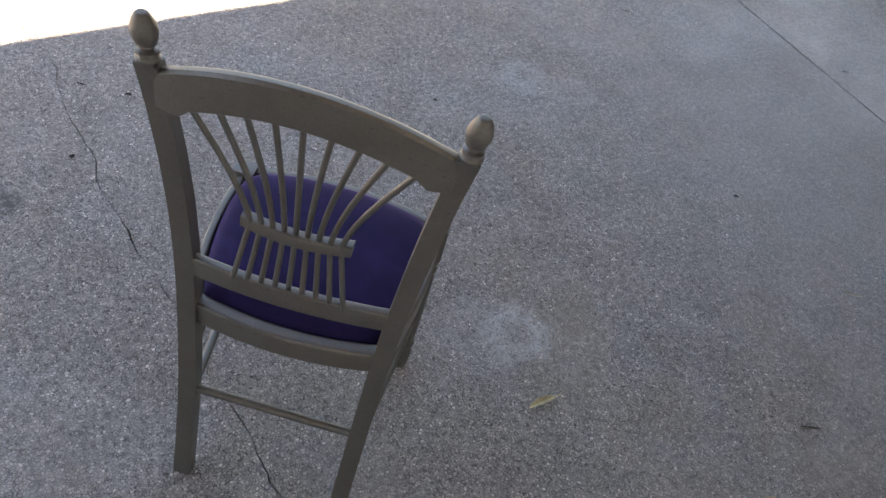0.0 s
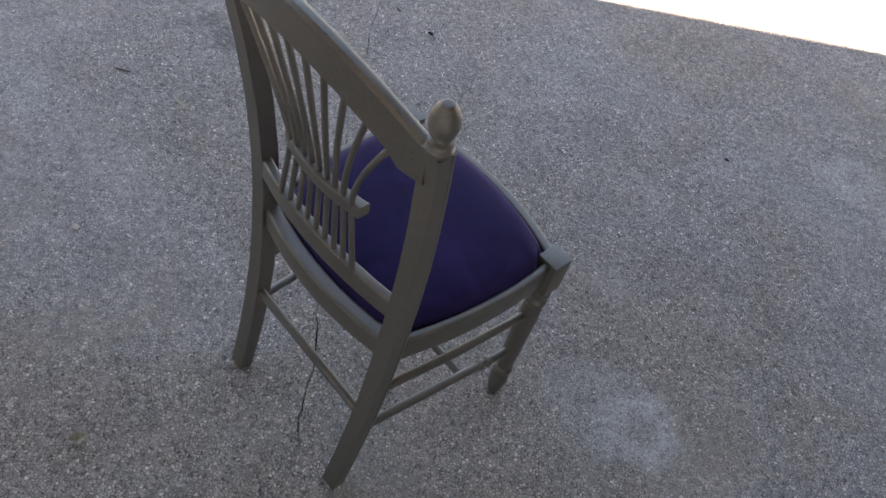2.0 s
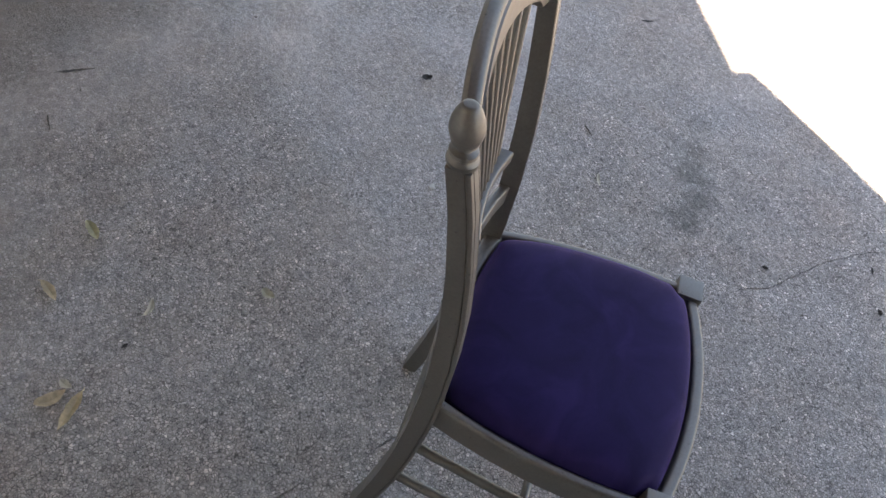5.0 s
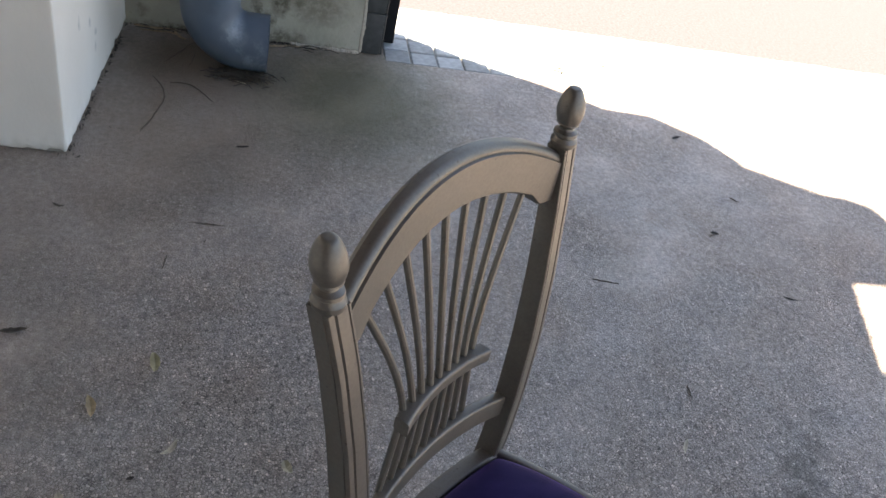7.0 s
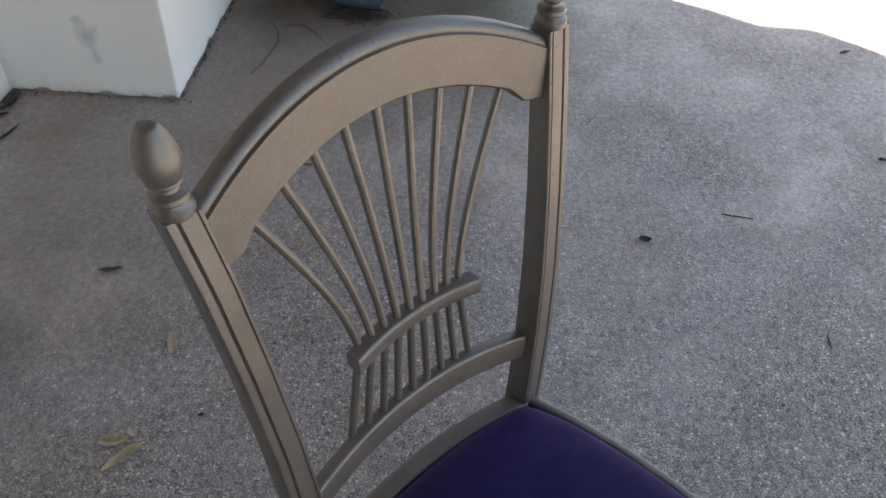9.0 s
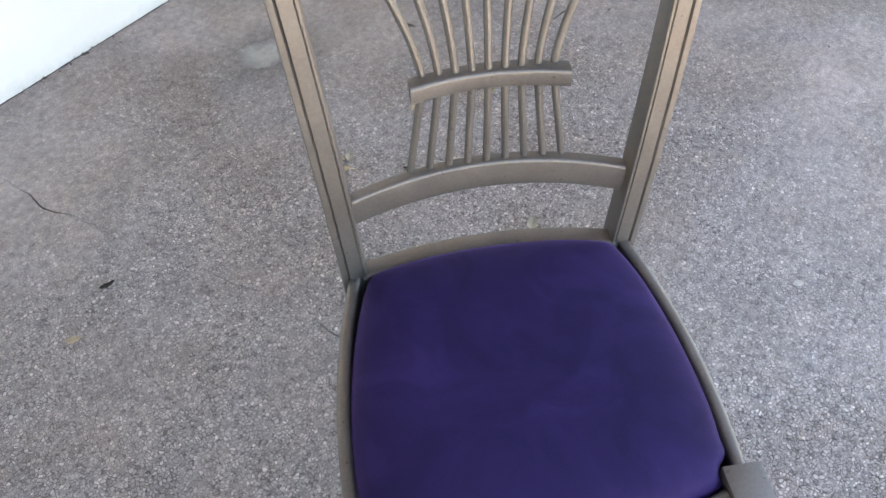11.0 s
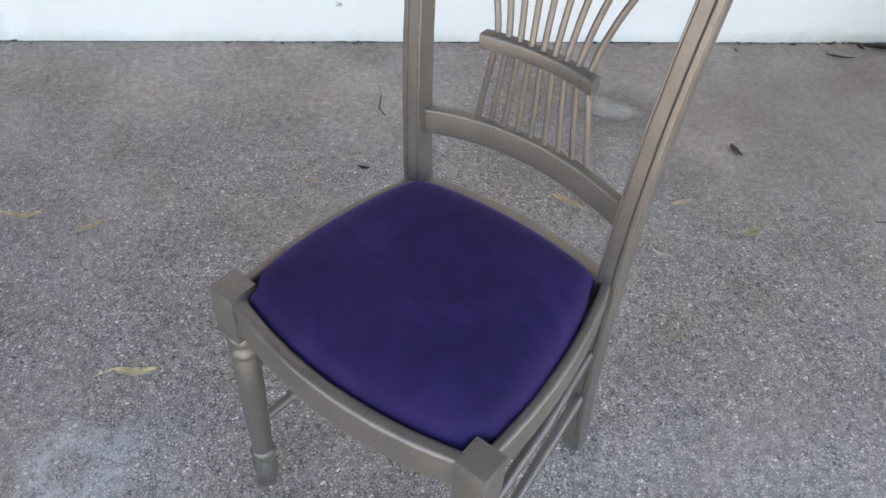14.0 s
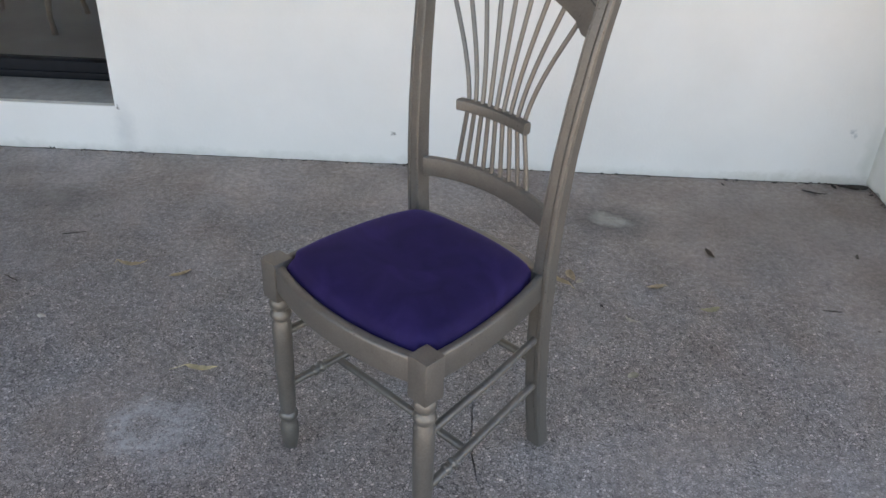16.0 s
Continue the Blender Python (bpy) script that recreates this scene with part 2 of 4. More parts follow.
def make_plaster():
    """White plaster, weathered in faint clouds, with smudges and a dirty foot."""
    m, nt, b = material("white_plaster", 0.85)
    p = coords(nt)
    c = ramp(nt, noise_tex(nt, p, 1.7, 6, 0.6), [(0.3, (0.70, 0.68, 0.645)), (0.7, (0.79, 0.77, 0.735))])
    warp = node(nt, "TexNoise", Scale=22.0, Detail=6.0, Roughness=0.7)
    nt.links.new(p, warp.inputs["Vector"])
    shift = nt.nodes.new("ShaderNodeVectorMath")
    shift.operation = "MULTIPLY_ADD"
    nt.links.new(warp.outputs["Color"], shift.inputs[0])
    shift.inputs[1].default_value, shift.inputs[2].default_value = (0.07, 0.07, 0.07), (-0.035, -0.035, -0.035)
    add = nt.nodes.new("ShaderNodeVectorMath")
    nt.links.new(p, add.inputs[0])
    nt.links.new(shift.outputs[0], add.inputs[1])
    wob = add.outputs[0]
    for at, size, k, tone in MARKS:
        c = mix(nt, maths(nt, "MULTIPLY", spot(nt, wob, at, size), k), c, tone)
    z = nt.nodes.new("ShaderNodeSeparateXYZ")
    nt.links.new(wob, z.inputs[0])
    foot = ramp(nt, z.outputs[2], [(0.0, grey(0.55)), (0.035, grey(0.0))])
    c = mix(nt, foot, c, (0.50, 0.49, 0.44))
    nt.links.new(c, b.inputs["Base Color"])
    bump(nt, b, noise_tex(nt, p, 85, 4), 0.25, 0.003)
    return m


GREY_MARK, DARK_MARK = (0.42, 0.43, 0.43), (0.22, 0.21, 0.19)
# smudges on the plaster: place along the house, out from it and up, half-widths, depth, colour
MARKS = [((-1.488, -1.123, 0.19), (0.06, 0.04, 0.05), 0.7, GREY_MARK), ((-1.488, -1.135, 0.24), (0.06, 0.025, 0.02), 0.65, GREY_MARK), ((-1.488, -1.109, 0.135), (0.06, 0.02, 0.03), 0.55, GREY_MARK),
         ((1.215, WALL_V, 0.09), (0.05, 0.06, 0.13), 0.3, GREY_MARK), ((0.242, WALL_V, 0.122), (0.012, 0.05, 0.012), 1.0, DARK_MARK), ((1.228, WALL_V, 0.170), (0.010, 0.05, 0.008), 1.0, DARK_MARK), ((-1.385, WALL_V, 0.205), (0.012, 0.05, 0.016), 0.8, GREY_MARK), ((-1.40, WALL_V, 0.19), (0.010, 0.05, 0.012), 0.8, GREY_MARK),
         ((-1.25, WALL_V, 0.0), (0.38, 0.06, 0.05), 0.6, (0.45, 0.42, 0.35)), ((-1.47, WALL_V, 0.10), (0.04, 0.05, 0.16), 0.5, (0.52, 0.53, 0.47)), ((-1.73, -0.898, 0.289), (0.014, 0.05, 0.025), 0.8, GREY_MARK), ((-1.851, -0.898, 0.241), (0.018, 0.05, 0.024), 0.8, GREY_MARK), ((-1.917, -0.898, 0.178), (0.018, 0.05, 0.02), 0.75, GREY_MARK), ((-1.907, -0.898, 0.132), (0.016, 0.05, 0.02), 0.6, GREY_MARK)]


def plain(name, col, rough=0.6, metal=0.0, spread=0.15, scale=30.0, bmp=0.15):
    m, nt, b = material(name, rough, metal)
    p = coords(nt)
    f = noise_tex(nt, p, scale, 5)
    lo, hi = tuple(c * (1 - spread) for c in col), tuple(min(1, c * (1 + spread)) for c in col)
    nt.links.new(ramp(nt, f, [(0.3, lo), (0.7, hi)]), b.inputs["Base Color"])
    if bmp:
        bump(nt, b, noise_tex(nt, p, scale * 6, 3), bmp, 0.001)
    return m


# mould on the side wall: place, half-widths, depth
MOULD = [((-2.375, -0.445, 0.23), (0.1, 0.022, 0.12), 0.9), ((-2.375, -0.425, 0.13), (0.1, 0.018, 0.05), 0.8), ((-2.375, -0.335, 0.30), (0.1, 0.055, 0.16), 0.95), ((-2.375, -0.345, 0.16), (0.1, 0.050, 0.07), 0.85), ((-2.375, -0.385, 0.09), (0.1, 0.035, 0.04), 0.75), ((-2.375, -0.28, 0.20), (0.1, 0.03, 0.08), 0.6),
         ((-2.375, -0.20, 0.16), (0.1, 0.13, 0.09), 0.5), ((-2.375, -0.33, 0.02), (0.1, 0.11, 0.05), 0.75), ((-2.375, -0.765, 0.13), (0.1, 0.008, 0.018), 0.8), ((-2.375, -0.84, 0.06), (0.1, 0.03, 0.03), 0.5), ((-2.375, -0.62, 0.0), (0.1, 0.30, 0.028), 0.9), ((-2.375, -0.15, 0.0), (0.1, 0.16, 0.02), 0.6)]


def make_stained():
    """Off-white plaster with dark mould in runs and patches."""
    m, nt, b = material("mouldy_plaster", 0.8)
    p = coords(nt)
    base = ramp(nt, noise_tex(nt, p, 4, 6, 0.6), [(0.3, (0.27, 0.265, 0.225)), (0.7, (0.44, 0.435, 0.375))])
    warp = node(nt, "TexNoise", Scale=26.0, Detail=7.0, Roughness=0.72)
    nt.links.new(p, warp.inputs["Vector"])
    shift = nt.nodes.new("ShaderNodeVectorMath")
    shift.operation = "MULTIPLY_ADD"
    nt.links.new(warp.outputs["Color"], shift.inputs[0])
    shift.inputs[1].default_value, shift.inputs[2].default_value = (0.10, 0.10, 0.10), (-0.05, -0.05, -0.05)
    add = nt.nodes.new("ShaderNodeVectorMath")
    nt.links.new(p, add.inputs[0])
    nt.links.new(shift.outputs[0], add.inputs[1])
    patchy = ramp(nt, noise_tex(nt, p, 45, 5, 0.7), [(0.34, grey(0.25)), (0.56, grey(1.0))])
    c = base
    for at, size, k in MOULD:
        c = mix(nt, maths(nt, "MULTIPLY", maths(nt, "MULTIPLY", spot(nt, add.outputs[0], at, size, 0.35), patchy), k), c, (0.075, 0.064, 0.042))
    spots = ramp(nt, noise_tex(nt, p, 38, 4, 0.6), [(0.64, grey(0)), (0.72, grey(0.45))])
    c = mix(nt, spots, c, (0.13, 0.125, 0.10))
    nt.links.new(c, b.inputs["Base Color"])
    bump(nt, b, noise_tex(nt, p, 70, 5), 0.4, 0.004)
    return m


STAINED = make_stained()
PAINT, VELVET, CONCRETE, PLASTER = make_paint(), make_velvet(), make_concrete(), make_plaster()
PIPE = plain("grey_blue_plastic", (0.075, 0.105, 0.145), 0.42, spread=0.12, scale=12)
pnt = PIPE.node_tree
pb = pnt.nodes["Principled BSDF"]
scuff = ramp(pnt, noise_tex(pnt, coords(pnt), 6, 6, 0.7, 0.6), [(0.58, grey(0.0)), (0.72, grey(0.55))])
pnt.links.new(mix(pnt, scuff, pb.inputs["Base Color"].links[0].from_socket, (0.24, 0.29, 0.34)), pb.inputs["Base Color"])
rubbed = maths(pnt, "MULTIPLY", spot(pnt, coords(pnt), (0.08, 0.085, 0.165), (0.09, 0.055, 0.05), 0.1), ramp(pnt, noise_tex(pnt, coords(pnt), 28, 5, 0.7), [(0.36, grey(0.0)), (0.6, grey(0.8))]))
pnt.links.new(mix(pnt, rubbed, pb.inputs["Base Color"].links[0].from_socket, (0.27, 0.32, 0.37)), pb.inputs["Base Color"])
STONE = plain("pale_sett", (0.33, 0.35, 0.35), 0.8, spread=0.2, scale=40, bmp=0.4)
snt = STONE.node_tree
sb = snt.nodes["Principled BSDF"]
rndn = snt.nodes.new("ShaderNodeObjectInfo").outputs["Random"]
snt.links.new(mix(snt, 1.0, sb.inputs["Base Color"].links[0].from_socket, ramp(snt, rndn, [(0.0, grey(0.75)), (1.0, grey(1.2))]), "MULTIPLY"), sb.inputs["Base Color"])
EARTH = plain("sandy_earth", (0.060, 0.048, 0.053), 0.95, spread=0.22, scale=70, bmp=0.5)
BLACK = plain("black_metal", (0.012, 0.013, 0.016), 0.6)
BLACK.node_tree.nodes["Principled BSDF"].inputs["Specular IOR Level"].default_value = 0.15
SLATE = plain("dark_slate", (0.055, 0.06, 0.065), 0.55, spread=0.3)
SILL = plain("grey_cement", (0.34, 0.33, 0.30), 0.8)
GLASS, gnt, gb = material("window_glass", 0.02)
gb.inputs["Transmission Weight"].default_value = 1.0
gb.inputs["IOR"].default_value = 1.45
gb.inputs["Base Color"].default_value = (0.95, 0.96, 0.96, 1)
CHIP = plain("pale_chip", (0.44, 0.40, 0.345), 0.85, spread=0.2, scale=90)
ROOM = plain("room_wall", (0.50, 0.49, 0.47), 0.8)
TILES = plain("room_floor", (0.24, 0.24, 0.235), 0.4, scale=4)
WOOD = plain("brown_wood", (0.21, 0.15, 0.10), 0.45, scale=20)
# dark colour for unseen surfaces, chosen to cut the bounced light
CEIL = plain("unseen_dark_boards", (0.075, 0.058, 0.045), 0.6)

# ---- geometry helpers ----
HOUSE = Matrix.Rotation(radians(44.2), 4, "Z")   # x along the house wall, y out from it
PATIO = Matrix.Rotation(radians(45), 4, "Z")     # the patio slab and the porch roof lie slightly askew to the house


def mesh(bm, name, mats, smooth=35):
    me = bpy.data.meshes.new(name)
    bmesh.ops.recalc_face_normals(bm, faces=bm.faces)
    bm.to_mesh(me)
    bm.free()
    for m in mats if isinstance(mats, (list, tuple)) else [mats]:
        me.materials.append(m)
    if smooth:
        me.shade_smooth()
        me.set_sharp_from_angle(angle=radians(smooth))
    return me


def part(name, bm, mat, parent, label="", smooth=35):
    ob = new(name, mesh(bm, name, mat, smooth))
    ob.parent = parent
    if label:
        ob["label"] = label
    return ob


def thing(name, bm, mat, m=None, label="", category="", group="", kind="", smooth=35):
    ob = new(name, mesh(bm, name, mat, smooth))
    if m is not None:
        ob.matrix_world = m
    return tagged(ob, label, category, group, kind)


def box(x0, x1, y0, y1, z0, z1, bevel=0.0, bm=None, seg=2):
    own = bm is None
    bm = bm or bmesh.new()
    r = bmesh.ops.create_cube(bm, size=1)
    bmesh.ops.scale(bm, vec=(x1 - x0, y1 - y0, z1 - z0), verts=r["verts"])
    bmesh.ops.translate(bm, vec=((x0 + x1) / 2, (y0 + y1) / 2, (z0 + z1) / 2), verts=r["verts"])
    if bevel:
        bmesh.ops.bevel(bm, geom=list({e for v in r["verts"] for e in v.link_edges}), offset=bevel, segments=seg, affect="EDGES", profile=0.6)
    return bm


def loft(rings, caps=True, bm=None):
    """Skin closed rings of points, all of the same number."""
    bm = bm or bmesh.new()
    vs = [[bm.verts.new(p) for p in r] for r in rings]
    n = len(rings[0])
    for a, b in zip(vs, vs[1:]):
        for i in range(n):
            bm.faces.new((a[i], a[(i + 1) % n], b[(i + 1) % n], b[i]))
    if caps:
        bm.faces.new(vs[0][::-1])
        bm.faces.new(vs[-1])
    return bm


def tube(path, radii, n=12, bm=None):
    """A round bar along points."""
    path = [Vector(p) for p in path]
    if isinstance(radii, (int, float)):
        radii = [radii] * len(path)
    rings = []
    side = None
    for i, p in enumerate(path):
        d = (path[min(i + 1, len(path) - 1)] - path[max(i - 1, 0)]).normalized()
        if side is None:
            side = d.orthogonal().normalized()
        side = (side - d * side.dot(d)).normalized()
        up = d.cross(side)
        rings.append([p + radii[i] * (math.cos(a) * side + math.sin(a) * up) for a in (2 * math.pi * k / n for k in range(n))])
    return loft(rings, True, bm)


def lathe(profile, x=0.0, y=0.0, n=24, bm=None):
    """Turn (radius, height) pairs round the upright through x, y."""
    rings = [[Vector((x + r * math.cos(2 * math.pi * k / n), y + r * math.sin(2 * math.pi * k / n), z)) for k in range(n)] for r, z in profile]
    return loft(rings, True, bm)


def curve_at(table, z):
    """Smooth reading between the rows of a small table."""
    for (a, va), (b, vb) in zip(table, table[1:]):
        if z <= b:
            s = max(0.0, (z - a) / (b - a))
            return va + (vb - va) * s
    return table[-1][1]


# ---- house, ground ----
def house_box(name, *dims, mat=PLASTER, bevel=0.0, label="", category="wall", kind="structure"):
    return thing(name, box(*dims, bevel=bevel), mat, HOUSE, label, category, kind=kind)


SLAB_END, JOINT, SKEW = -2.33, 2.70, 0.073
thing("ground", box(-150, 150, -150, 150, -0.5, -0.03), EARTH, PATIO, "dry sandy earth round the house", "ground", kind="structure")


def cracked_slab(u0, u1, v0, v1, z0):
    """The patio slab, broken in two along a wandering hairline crack that runs out from the house."""
    way = [(v0, 0.14), (-1.06, 0.112), (-0.9, 0.078), (-0.7, 0.034), (-0.48, -0.012), (-0.3, -0.023), (-0.144, -0.047), (0.0, -0.04), (0.134, -0.055), (0.39, -0.064), (0.52, -0.08), (0.64, -0.082), (0.86, -0.104), (0.95, -0.08), (1.08, -0.094), (1.25, -0.087), (1.37, -0.07), (1.44, -0.093), (2.2, -0.15), (4.0, -0.05), (v1, -0.1)]
    line, n = [], 420
    for i in range(n + 1):
        v = v0 + (v1 - v0) * (i / n) ** 1.35
        u = curve_at(way, v) + 0.014 * noise.noise((v * 9, 3, 0)) + 0.006 * noise.noise((v * 40, 7, 0))
        gap = 0.0005 + 0.0018 * max(0.0, 0.15 + noise.noise((v * 7, 0, 5)))
        line.append((u, v, gap * (1.0 if v < -0.25 else 1.35)))
    bm = bmesh.new()
    for left in (True, False):
        edge = [(u - g if left else u + g, v) for u, v, g in line]
        top = [[bm.verts.new((u, v, z)) for u, v in edge] for z in (0.0, z0)]
        out = [[bm.verts.new(((u0 if v > 0.1 else -2.58) if left else u1 + SKEW * v, v, z)) for u, v in edge] for z in (0.0, z0)]
        for i in range(n):
            bm.faces.new((top[0][i], top[0][i + 1], out[0][i + 1], out[0][i]))
            bm.faces.new((top[1][i], top[1][i + 1], out[1][i + 1], out[1][i]))
            bm.faces.new((top[0][i], top[0][i + 1], top[1][i + 1], top[1][i]))
            bm.faces.new((out[0][i], out[0][i + 1], out[1][i + 1], out[1][i]))
        for i in (0, n):
            bm.faces.new((top[0][i], out[0][i], out[1][i], top[1][i]))
    return bm


thing("floor", cracked_slab(SLAB_END - 0.01, JOINT - 0.003, -1.5, 7, -0.12), CONCRETE, PATIO, "worn grey concrete patio with pale chips and a crack", "floor", kind="structure", smooth=0)
thing("pavement", loft([[Vector((u, v, z)) for u, v in ((JOINT + 0.003 - 1.5 * SKEW, -1.5), (10, -1.5), (10, 7), (JOINT + 0.003 + 7 * SKEW, 7))] for z in (-0.12, 0.001)]), CONCRETE, PATIO, "next slab of grey concrete paving", "pavement", kind="structure", smooth=0)


def wall_with_window():
    """The house wall: one low wide opening, cut right through."""
    bm = bmesh.new()
    # the opening's unseen width, out to 4.8, is added to cut bounced light
    for d in ((-1.60, 1.236, -1.62, WALL_V, -0.1, 2.695), (1.236, 4.8, -1.62, WALL_V, -0.1, 0.176), (1.236, 4.8, -1.62, WALL_V, 2.25, 2.7), (4.8, 8, -1.62, WALL_V, -0.1, 2.7)):
        box(*d, bm=bm)
    bmesh.ops.remove_doubles(bm, verts=bm.verts, dist=1e-5)
    return bm


thing("wall_south", wall_with_window(), PLASTER, HOUSE, "white plastered house wall with a low window opening", "wall", kind="structure")
jog = house_box("wall_jog", -2.375, -1.498, -1.7, -0.908, -0.1, 2.699, mat=SILL, label="white plastered corner of the house wall, broken away along its foot", category="wall")


def plaster_coat():
    """A coat of plaster round the corner, 1 cm thick, crumbled along its lower edge."""
    outer = [(-1.488, -1.403 + 0.499 * i / 60) for i in range(60)] + [(-1.488 - 0.006 * (1 - math.cos(a)), -0.904 + 0.006 * math.sin(a)) for a in (0.0, 0.52, 1.05, 1.57)] + [(-1.494 - 0.8785 * i / 90, -0.898) for i in range(1, 91)]
    bm, rows = bmesh.new(), []
    for i, (u, v) in enumerate(outer):
        iu, iv = min(u, -1.4985), min(v, -0.9085)
        foot = 0.004 + 0.030 * max(0.0, noise.noise((i * 0.13, 2, 0))) + 0.012 * abs(noise.noise((i * 0.7, 5, 0)))
        push = 0.002 + 0.006 * noise.noise((i * 0.35, 9, 0))
        lip = [(u, v, 2.7), (u, v, 0.20), (u, v, 0.16), (u, v, foot + 0.05), (u, v, foot + 0.04), (u + (push if i < 61 else 0), v + (push if i > 62 else 0), foot + 0.012), ((u + iu) / 2 + 0.003, (v + iv) / 2 + 0.002, foot), (iu, iv, foot + 0.004), (iu, iv, 2.7)]
        rows.append([bm.verts.new(q) for q in lip])
    for a, b in zip(rows, rows[1:]):
        for j in range(9):
            bm.faces.new((a[j], a[(j + 1) % 9], b[(j + 1) % 9], b[j]))
    bm.faces.new(rows[0])
    bm.faces.new(rows[-1][::-1])
    return bm


part("plaster_coat", plaster_coat(), PLASTER, jog, "white plaster crumbled at its lower edge", smooth=22)
side = house_box("wall_side", -2.56, -2.375, -1.7, -0.035, -0.1, 2.7, bevel=0.004, mat=STAINED, label="stained off-white plastered side wall of the porch", category="wall")


def ragged_edge(upright):
    """A thin broken lip of plaster, along the foot of the side wall or up its outer end."""
    rings, n = [], 70
    for i in range(n + 1):
        w = 0.004 + 0.011 * abs(noise.noise((i * 0.43, 8 if upright else 1, 0))) + 0.006 * abs(noise.noise((i * 1.1, 2, 4)))
        if upright:
            z = 0.006 + 0.9 * i / n
            rings.append([Vector((-2.3745, -0.042 + 0.4 * w, z)), Vector((-2.3745, -0.033 + w, z)), Vector((-2.3725, -0.034 + 0.8 * w, z)), Vector((-2.372, -0.040 + 0.5 * w, z))])
        else:
            v = -0.30 + 0.262 * i / n
            rings.append([Vector((-2.374, v, 0.001)), Vector((-2.374, v, 0.003 + w)), Vector((-2.370, v, 0.002 + 0.8 * w)), Vector((-2.368 + 0.5 * w, v, 0.001))])
    return loft(rings)


part("plaster_lip", ragged_edge(False), CHIP, side, "pale broken plaster lip", smooth=20)
part("plaster_lip", ragged_edge(True), CHIP, side, "pale broken plaster lip", smooth=20)
# unseen block over the roof, its outline set by the shadow it must cast
shade_outline = [(-2.14, -1.7), (-2.14, 0.83), (-2.05, 1.005), (-1.945, 1.19), (-1.935, 1.295), (-1.861, 1.315), (-1.475, 1.32), (-1.475, -1.7)]
thing("shadow_block", loft([[Vector((u, v, z)) for u, v in shade_outline] for z in (2.864, 3.38)]), PLASTER, PATIO, "unseen block above the porch roof, added to cast the stepped shade edge", "wall", kind="structure", smooth=0)


def porch_roof():
    """An unseen flat roof slab, eave slightly askew to the house, end cut slantwise; outlined to cast the shade edge.
    """
    outline = [(-2.85, -1.7), (-2.85, -0.3), (-2.733, -0.109), (-2.618, 0.112), (-2.506, 0.328), (-2.40, 0.49), (-2.385, 0.68), (-2.25, 0.85), (-2.20, 0.88), (-2.12, 0.93), (-2.0, 0.966), (-1.5, 1.045), (-1.43, 1.045), (-1.046, 0.918), (-1.03, 0.985), (-0.65, 1.022), (8, 1.425), (8, -1.7)]
    return loft([[Vector((u, v, z)) for u, v in outline] for z in (2.704, 2.86)])


thing("ceiling", porch_roof(), CEIL, PATIO, "unseen dark porch roof, its outline shaped to cast the shade edge", "ceiling", kind="structure")
# unseen end wall, added dark so that little light bounces from it
house_box("unseen_end_wall", 5.2, 5.4, WALL_V + 0.003, 1.1, -0.1, 2.7, mat=CEIL, label="unseen dark end wall, added to close the porch and hold back light", category="wall")
house_box("wall_room_back", -1.4, 8, -5.2, -5.0, -0.1, 2.7, mat=ROOM, label="plain wall at the back of the dark room", category="wall")
house_box("wall_room_west", -1.45, -1.4, -5.0, -1.624, -0.1, 2.7, mat=ROOM, label="plain side wall of the dark room", category="wall")
house_box("wall_room_east", 7.9, 8, -5.0, -1.624, -0.1, 2.7, mat=ROOM, label="plain side wall of the dark room", category="wall")
house_box("ceiling_room", -1.45, 8, -5.2, -1.704, 2.704, 2.8, mat=ROOM, label="plain ceiling of the dark room", category="ceiling")
house_box("floor_room", -1.45, 8, -5.0, -1.624, -0.1, 0.1, mat=TILES, label="grey tiled floor of the dark room", category="floor")


# ---- window ----
def window():
    w = tagged(new("window_1"), "black-framed patio window set back behind a grey cement sill", "window", kind="structure")
    w.matrix_world = HOUSE
    part("window_sill", box(1.2385, 4.798, -1.625, WALL_V - 0.0025, 0.1765, 0.186, 0.002), SILL, w, "grey cement sill")
    y0, y1 = -1.685, -1.63
    f = part("window_frame", box(1.16, 4.86, y0, y1, 0.172, 0.254, 0.003), BLACK, w, "black bottom rail")
    part("track", box(1.16, 4.86, y1 + 0.002, y1 + 0.012, 0.194, 0.215, 0.002), BLACK, f)
    part("window_frame", box(1.16, 1.240, y0, y1, 0.256, 2.3, 0.003), BLACK, w)
    part("window_frame", box(2.98, 3.04, y0, y1, 0.256, 2.3, 0.003), BLACK, w)
    for a, b in ((1.242, 2.978), (3.042, 4.86)):
        g = part("pane", box(a, b, -1.664, -1.658, 0.256, 2.3), GLASS, w, "clear glass pane", smooth=0)
        g.visible_shadow = False


window()

# ---- table inside the room ----
table = tagged(new("side_table"), "small brown wooden table with curved legs inside the room", "table")
table.matrix_world = HOUSE @ pose(2.13, -2.62, 0.1)
part("tabletop", box(-0.28, 0.28, -0.25, 0.25, 0.52, 0.55, 0.006), WOOD, table)
part("apron", box(-0.24, 0.24, -0.21, 0.21, 0.45, 0.52), WOOD, table)
for sx in (-1, 1):
    for sy in (-1, 1):
        part("leg", tube([(sx * 0.215, sy * 0.185, 0.46), (sx * 0.235, sy * 0.2, 0.38), (sx * 0.22, sy * 0.19, 0.22), (sx * 0.205, sy * 0.18, 0.08), (sx * 0.22, sy * 0.19, 0.0)], [0.024, 0.026, 0.017, 0.012, 0.014], 12), WOOD, table)

# ---- drainpipe ----
pipe = tagged(new("drainpipe"), "blue-grey plastic rainwater pipe with an open elbow above the floor", "pipe")
pipe.matrix_world = HOUSE @ pose(-2.140, -0.575, 0)


